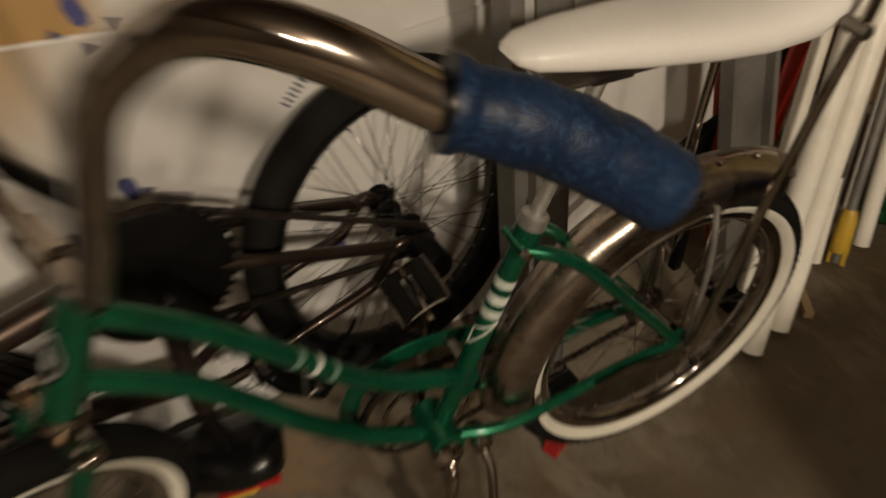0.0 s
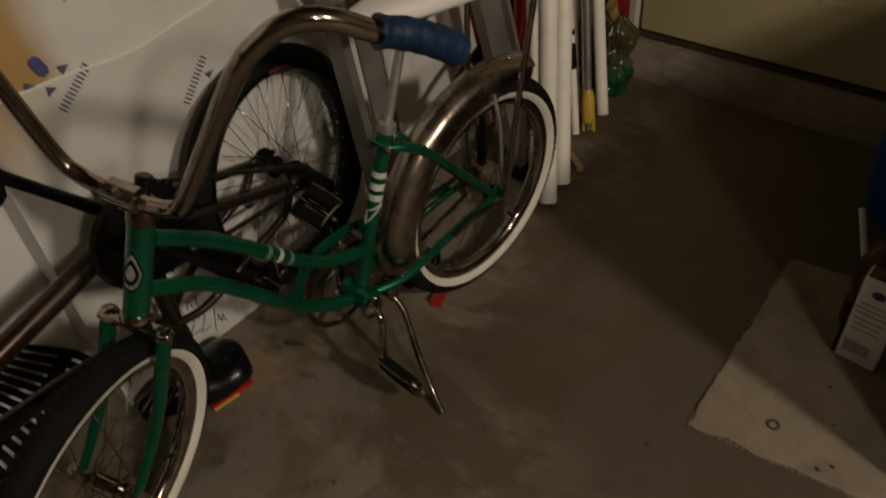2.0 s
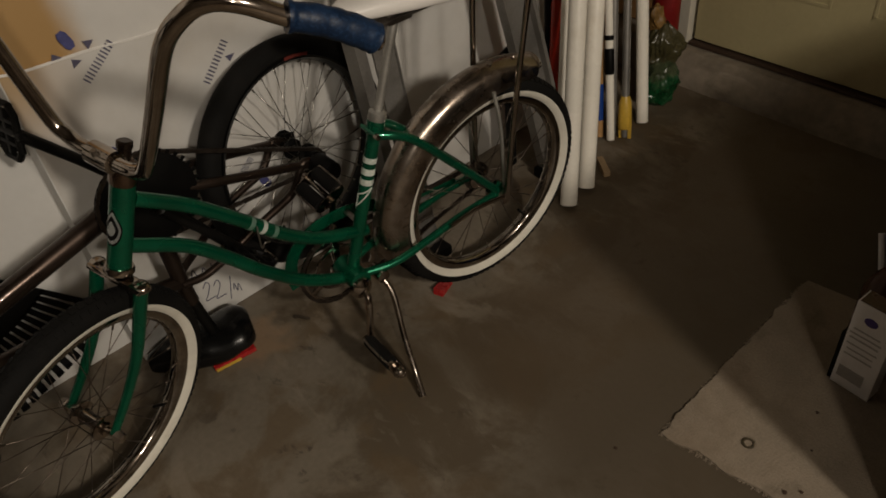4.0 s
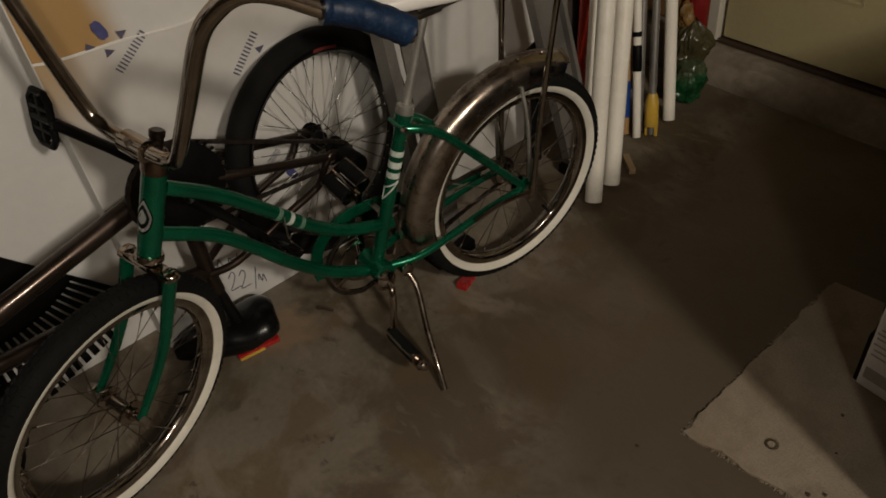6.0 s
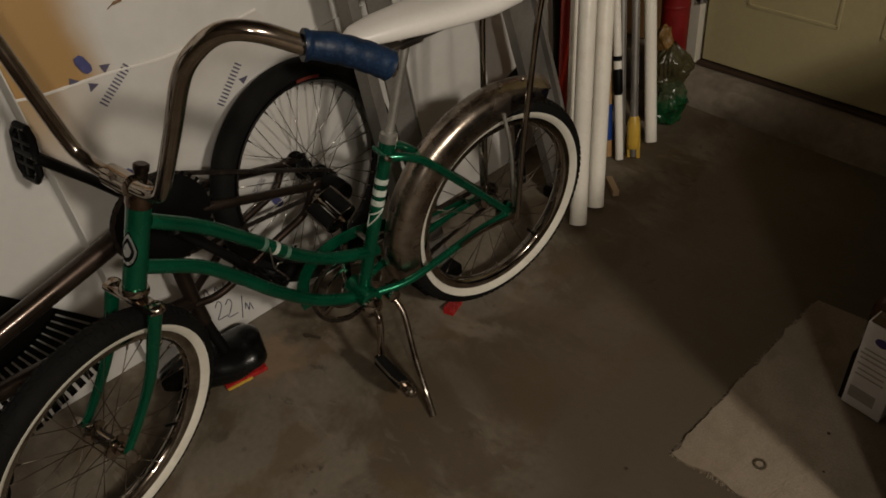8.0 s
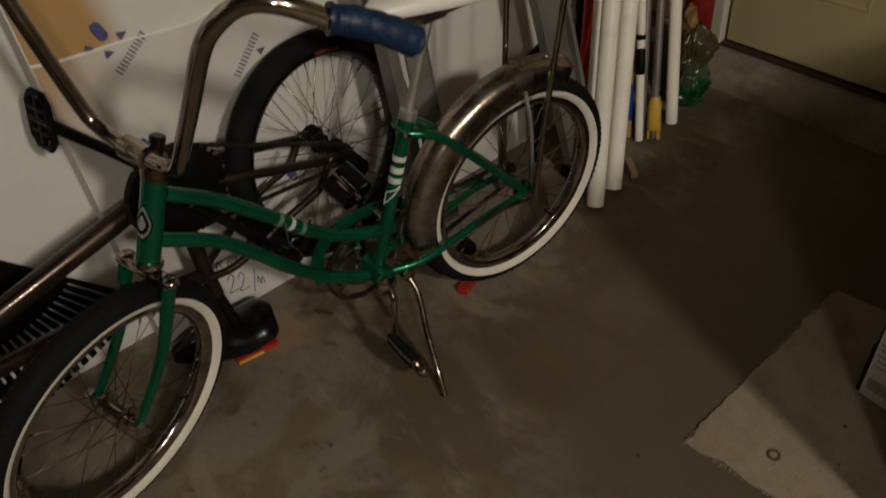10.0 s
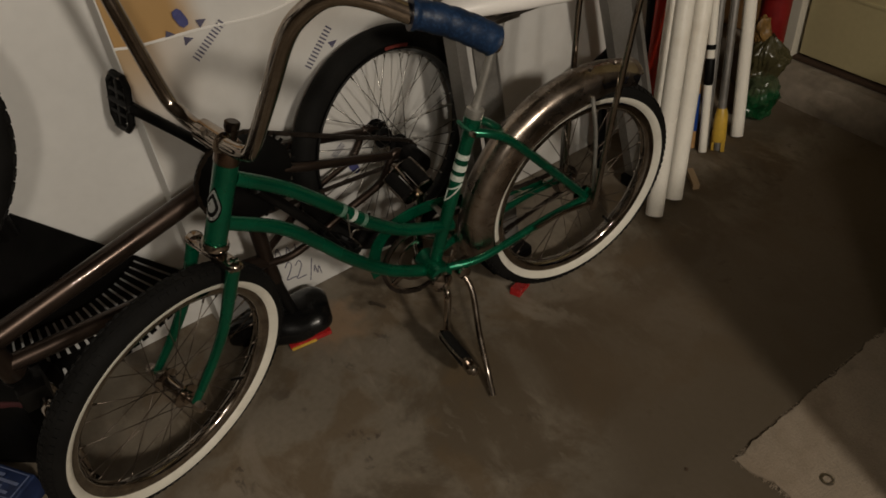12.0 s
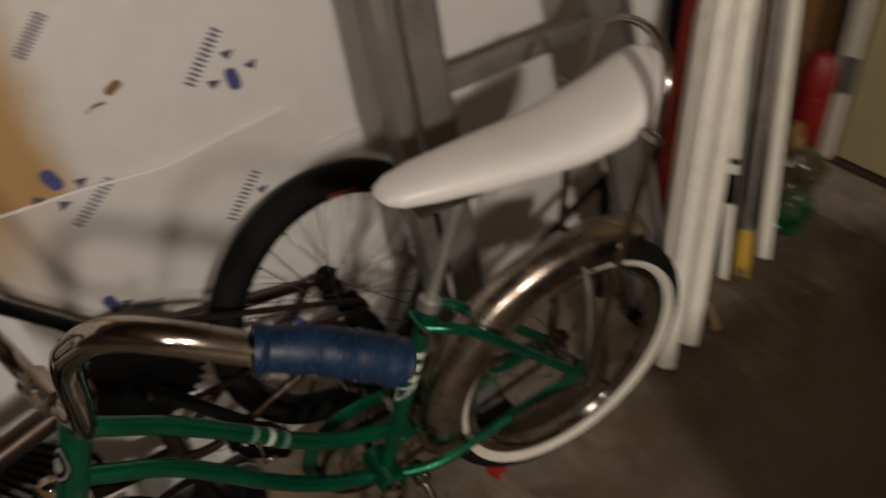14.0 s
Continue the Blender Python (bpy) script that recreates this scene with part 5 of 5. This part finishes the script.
    # crumpled green plastic bag
    bag = root("plastic_bag", pose(1.735, 0.832, 0.0, 0, 0, -32), "crumpled green and clear plastic bag in the corner", "bag")
    outline = ((0.0, 0.034), (0.012, 0.05), (0.04, 0.056), (0.08, 0.053), (0.105, 0.046), (0.13, 0.043), (0.155, 0.05), (0.185, 0.058), (0.21, 0.05), (0.235, 0.034), (0.255, 0.014))
    bm = BM()
    rings, around = 66, 84
    rows = []
    for i in range(rings + 1):
        z = 0.255 * i / rings
        k = max(q for q in range(len(outline) - 1) if outline[q][0] <= z)
        (z0, r0), (z1, r1) = outline[k], outline[k + 1]
        r = r0 + (r1 - r0) * (z - z0) / (z1 - z0)
        row = []
        for q in range(around):
            a = 2 * math.pi * q / around
            d = Vector((math.cos(a), math.sin(a), 0))
            p = Vector((d.x * 0.06, d.y * 0.06, z))
            fold = 0.34 * noise.noise(p * 17) + 0.3 * (abs(noise.noise(Vector((p.x * 48, p.y * 48, p.z * 22)))) - 0.2) + 0.1 * noise.noise(p * 95)
            if z > 0.15:
                fold += 0.3 * max(0.0, d.x) ** 4 * math.sin((z - 0.15) * 34)
            rr = r * (1 + fold)
            row.append(bm.verts.new((d.x * rr, d.y * rr * 0.8, max(0.0015, z + (0.012 * noise.noise(p * 26) if i else 0.0)))))
        rows.append(row)
    for lower, upper in zip(rows, rows[1:]):
        for q in range(around):
            bm.faces.new((lower[q], lower[(q + 1) % around], upper[(q + 1) % around], upper[q]))
    bm.faces.new(rows[-1])
    bm.faces.new(rows[0][::-1])
    part("crumpled_film", bm, FOIL_GREEN, bag)
    bm = BM()
    bmesh.ops.create_icosphere(bm, subdivisions=4, radius=0.03)
    for v in bm.verts:
        p = v.co.copy()
        k = 1 + 0.5 * noise.noise(p * 40) + 0.2 * noise.noise(p * 110)
        v.co = Vector((p.x * 0.8 * k - 0.018, p.y * 0.7 * k + 0.012, p.z * 1.5 * k + 0.265))
    part("paper_insert", bm, PAPER_BROWN, bag, "crumpled golden brown paper at its mouth")
    # black lever tool low behind the rear wheel
    ob = root("lever_tool", pose(0.96, 0.93, 0.0), "black metal lever tool leaning between ladder and mudguard", "tool")
    part("bar", tube(BM(), curve([(-0.06, 0, 0.21), (0.05, 0, 0.27), (0.17, 0.0, 0.335), (0.26, 0.01, 0.36)], 5), 0.009, 12), BLACK, ob)
    part("grip", tube(BM(), [(-0.075, 0, 0.2), (0.0, 0, 0.243)], 0.012, 12), RUBBER, ob, "black rubber sleeve")
    part("stand", block(BM(), (0.02, 0.02, 0.35), (0.25, 0.015, 0.175), 0.003), BLACK, ob)


corner()


# ---- small things on the floor ----
def small_things():
    ob = root("folded_packet", pose(0.26, 0.9, 0.0, 0, 0, -8), "red and yellow plastic packet under the black saddle", "packet")
    part("red_side", block(BM(), (0.1, 0.04, 0.012), (0, 0, 0.008), 0.004), REFLECTOR, ob, "red side")
    part("yellow_side", block(BM(), (0.06, 0.008, 0.007), (-0.018, -0.019, 0.005), 0.003), YELLOW, ob, "yellow side")
    ob = root("wheel_chock", pose(0.725, 0.722, 0.0, 0, 0, 20), "small red plastic wedge on the floor under the rear tyre", "wedge")
    bm = prism(BM(), [(-0.025, 0.0), (0.025, 0.0), (0.021, 0.008), (-0.021, 0.018)], 0.026)
    part("wedge", bm, REFLECTOR, ob, smooth=False)
    ob = root("dead_leaf", pose(0.435, 0.882, 0.001, 0, 0, -55), "small dark dry leaf on the concrete", "leaf")
    bm = BM()
    pts = curve([(-0.022, 0, 0.002), (-0.008, 0.002, 0.005), (0.008, -0.001, 0.006), (0.022, 0.001, 0.003)], 4)
    tube(bm, pts, [0.001] + [0.006] * (len(pts) - 2) + [0.001], 8, flat=0.3)
    part("blade", bm, LEAF, ob)
    # beige carpet scrap
    c = Vector((0.745, 0.1, 0))
    u, v = Vector((0.9995, 0.02, 0)), Vector((0.1, -0.995, 0))
    rug = root("carpet_scrap", Matrix.Translation(c), "frayed beige carpet scrap lying on the concrete", "rug")
    bm = BM()
    nu, nv = 80, 80
    grid = []
    for i in range(nu + 1):
        row = []
        for j in range(nv + 1):
            p = u * (0.56 * i / nu) + v * (0.75 * j / nv)
            if i == 0:
                p += u * (0.0035 * noise.noise(Vector((j * 0.7, 0, 1))) + 0.009 * noise.noise(Vector((j * 0.17, 4, 1))))
            if j == 0:
                p -= v * (0.0035 * noise.noise(Vector((i * 0.7, 3, 1))) + 0.009 * noise.noise(Vector((i * 0.17, 9, 1))))
            z = 0.005 + 0.0012 * noise.noise(p * 9) + 0.0008 * noise.noise(p * 60)
            row.append(bm.verts.new((p.x, p.y, z)))
        grid.append(row)
    for i in range(nu):
        for j in range(nv):
            bm.faces.new((grid[i][j], grid[i][j + 1], grid[i + 1][j + 1], grid[i + 1][j]))
    edge = [grid[i][0] for i in range(nu + 1)]
    edge2 = [grid[0][j] for j in range(nv + 1)]
    for line in (edge, edge2):
        lows = [bm.verts.new((q.co.x, q.co.y, 0.0005)) for q in line]
        for k in range(len(line) - 1):
            bm.faces.new((line[k], line[k + 1], lows[k + 1], lows[k]))
    bmesh.ops.recalc_face_normals(bm, faces=bm.faces[:])
    part("carpet_sheet", bm, RUG, rug)
    bm = BM()
    rnd = random.Random(5)
    for k in range(640):
        along = rnd.random()
        if k % 2:
            p, out = u * 0.55 * along, -v
        else:
            p, out = v * 0.7 * along, -u
        out = (out + 0.7 * rnd.uniform(-1, 1) * (u if k % 2 else v)).normalized()
        ln = rnd.uniform(0.004, 0.011)
        p0 = p - out * 0.004
        tube(bm, [p0 + Vector((0, 0, 0.0045)), p0 + out * ln * 0.6 + Vector((0, 0, 0.002)), p0 + out * ln + Vector((0, 0, 0.0006))], 0.0008, 3)
    tagged(part("fringe", bm, RUG, rug, "loose frayed threads"), kind="stuff")
    # bottle cap mark and specks
    ob = root("washer", pose(0.835, -0.031, 0.006), "small dull ring washer on the carpet scrap", "washer")
    part("ring", lathe(BM(), [(0.008, 0.0), (0.012, 0.0), (0.012, 0.002), (0.008, 0.002)], 24, True, m=Matrix.Rotation(radians(90), 4, "X")), STEEL, ob)
    for x, y, r in ((0.985, -0.085, 0.004), (0.79, -0.13, 0.005), (0.81, -0.15, 0.004), (0.66, 0.14, 0.004), (0.9, -0.12, 0.003)):
        ob = root("grit", pose(x, y, 0.0055 if x > 0.75 else 0.001), "tiny dark crumb of grit", "grit", "grit on the floor")
        bm = BM()
        bmesh.ops.create_icosphere(bm, subdivisions=1, radius=r)
        for q in bm.verts:
            q.co *= 1 + 0.4 * noise.noise(q.co * 300)
            q.co.z *= 0.5
        part("crumb", bm, GAP, ob)
    # carton with bottle, blue tote and white stick
    box = root("carton", pose(1.092, -0.1015, 0.006, 0, 0, 85.5), "white printed carton standing on the carpet scrap", "carton")
    part("box_body", block(BM(), (0.077, 0.04, 0.222), (0, 0.0, 0.111), 0.002), CARTON, box, smooth=False)
    bm = BM()
    prism(bm, [(-0.004 + 0.0125 * math.cos(a), 0.188 + 0.0095 * math.sin(a)) for a in (2 * math.pi * k / 24 for k in range(24))], 0.0012, pose(0, 0.02, 0, 0, 0, 180))
    part("oval_mark", bm, PURPLE, box, "purple oval printed mark", smooth=False)
    for z, wd in ((0.158, 0.05), (0.146, 0.06), (0.134, 0.055), (0.118, 0.058), (0.104, 0.05), (0.09, 0.054)):
        part("print_line", block(BM(), (wd, 0.0012, 0.0035), (0.004, 0.0202, z)), CARTON_GREY, box, "pale grey printed line", smooth=False)
    part("print_panel", block(BM(), (0.05, 0.0012, 0.03), (0.006, 0.0202, 0.04)), CARTON_GREY, box, "pale grey printed panel", smooth=False)
    part("open_top", block(BM(), (0.07, 0.034, 0.004), (0, 0, 0.222)), AMBER, box, "dark open top", smooth=False)
    part("side_flap", block(BM(), (0.01, 0.036, 0.13), (0.0425, -0.001, 0.066), 0.001), BLACK, box, "black lower side flap", smooth=False)
    rnd = random.Random(3)
    for k in range(6):
        h = rnd.uniform(0.03, 0.1)
        part("side_print", block(BM(), (0.0012, 0.003, h), (-0.0387, 0.016 - 0.006 * k, 0.218 - h / 2)), AMBER, box, "dark red drip print", smooth=False)
        if k % 2:
            h *= 0.8
            part("side_print", block(BM(), (0.0022, 0.0012, h), (-0.036 + 0.0035 * k / 2, 0.0202, 0.221 - h / 2)), AMBER, box, "dark red drip print", smooth=False)
    sack = root("plastic_sack", pose(1.13, -0.262, 0.006), "pale grey crumpled plastic sack beside the carton", "sack")
    bm = BM()
    bmesh.ops.create_icosphere(bm, subdivisions=4, radius=1.0)
    for q in bm.verts:
        p = q.co.copy()
        k = 1 + 0.16 * noise.noise(p * 2.1) + 0.1 * (abs(noise.noise(p * 5.3)) - 0.2) + 0.03 * noise.noise(p * 13)
        q.co = Vector((p.x * 0.105 * k, p.y * 0.085 * k, max(0.0, 0.085 + p.z * 0.1 * k)))
    part("crumpled_film", bm, SACK, sack)
    bottle = root("bottle", pose(1.185, -0.075, 0.006), "amber brown bottle with a blue cap beside the carton", "bottle")
    part("glass_body", lathe(BM(), [(0.0, 0.0), (0.04, 0.002), (0.042, 0.02), (0.042, 0.17), (0.03, 0.205), (0.015, 0.23), (0.015, 0.25), (0.0, 0.25)], 28, m=Matrix.Rotation(radians(90), 4, "X")), AMBER, bottle)
    part("cap", tube(BM(), [(0, 0, 0.245), (0, 0, 0.27)], 0.0175, 18), BLUE_TOTE, bottle, "blue cap")
    tote = root("blue_jug", pose(1.62, -0.09, 0.0), "large blue plastic jug standing by the added shadow block", "jug")
    part("shell", lathe(BM(), [(0.0, 0.0), (0.12, 0.004), (0.14, 0.03), (0.15, 0.2), (0.13, 0.34), (0.07, 0.41), (0.035, 0.43), (0.0, 0.432)], 40, m=Matrix.Rotation(radians(90), 4, "X")), BLUE_TOTE, tote)
    part("cap", tube(BM(), [(0, 0, 0.425), (0, 0, 0.46)], 0.035, 24), CARTON, tote, "white screw cap")
    ob = root("white_stick", pose(1.34, 0.0, 0.0), "short white plastic stick standing beside the carton", "stick")
    part("rod", tube(BM(), [(-0.02, -0.04, 0.004), (0.01, -0.02, 0.06), (0.05, 0.02, 0.14)], 0.007, 10), CARTON, ob)
    # bag and cloth on the floor by the BMX handlebar
    bag = root("tool_bag", pose(-0.335, 1.022, 0.0, 0, 0, -40), "low black bag with a dark red strip on the floor", "bag")
    bm = BM()
    block(bm, (0.2, 0.13, 0.19), (0, 0, 0.096), 0.03, segments=4)
    for q in bm.verts:
        q.co += 0.008 * Vector((noise.noise(q.co * 15), noise.noise(q.co * 15 + Vector((5, 0, 0))), 0))
    part("bag_body", bm, BLACK, bag)
    part("rim", tube(BM(), curve([(-0.1, -0.05, 0.186), (-0.04, -0.058, 0.193), (0.03, -0.056, 0.19), (0.09, -0.05, 0.183)], 5), 0.008, 10, flat=0.7), DIM_RED, bag, "dark red webbing strip")
    packet = root("blue_packet", pose(-0.405, 0.905, 0.0, 0, 0, -55), "blue printed packet with pale marks in front of the bag", "packet")
    bm = BM()
    block(bm, (0.13, 0.066, 0.058), (0, 0, 0.029), 0.006, segments=3)
    for q in bm.verts:
        q.co.z += 0.002 * noise.noise(q.co * 40) * (q.co.z > 0.02)
    part("film_wrap", bm, BLUE_FILM, packet)
    for x, y, w, d in ((0, 0.026, 0.11, 0.002), (0, -0.026, 0.11, 0.002), (0.055, 0, 0.002, 0.054), (-0.055, 0, 0.002, 0.054)):
        part("border_line", block(BM(), (w, d, 0.0012), (x, y, 0.0596)), FILM_PRINT, packet, "pale border line", smooth=False)
    for x, y, w in ((-0.02, 0.014, 0.05), (0.02, 0.004, 0.055), (-0.012, -0.008, 0.06), (0.024, -0.017, 0.03)):
        part("print_bar", block(BM(), (w, 0.006, 0.0012), (x, y, 0.0596)), FILM_PRINT, packet, "pale printed bar", smooth=False)


small_things()
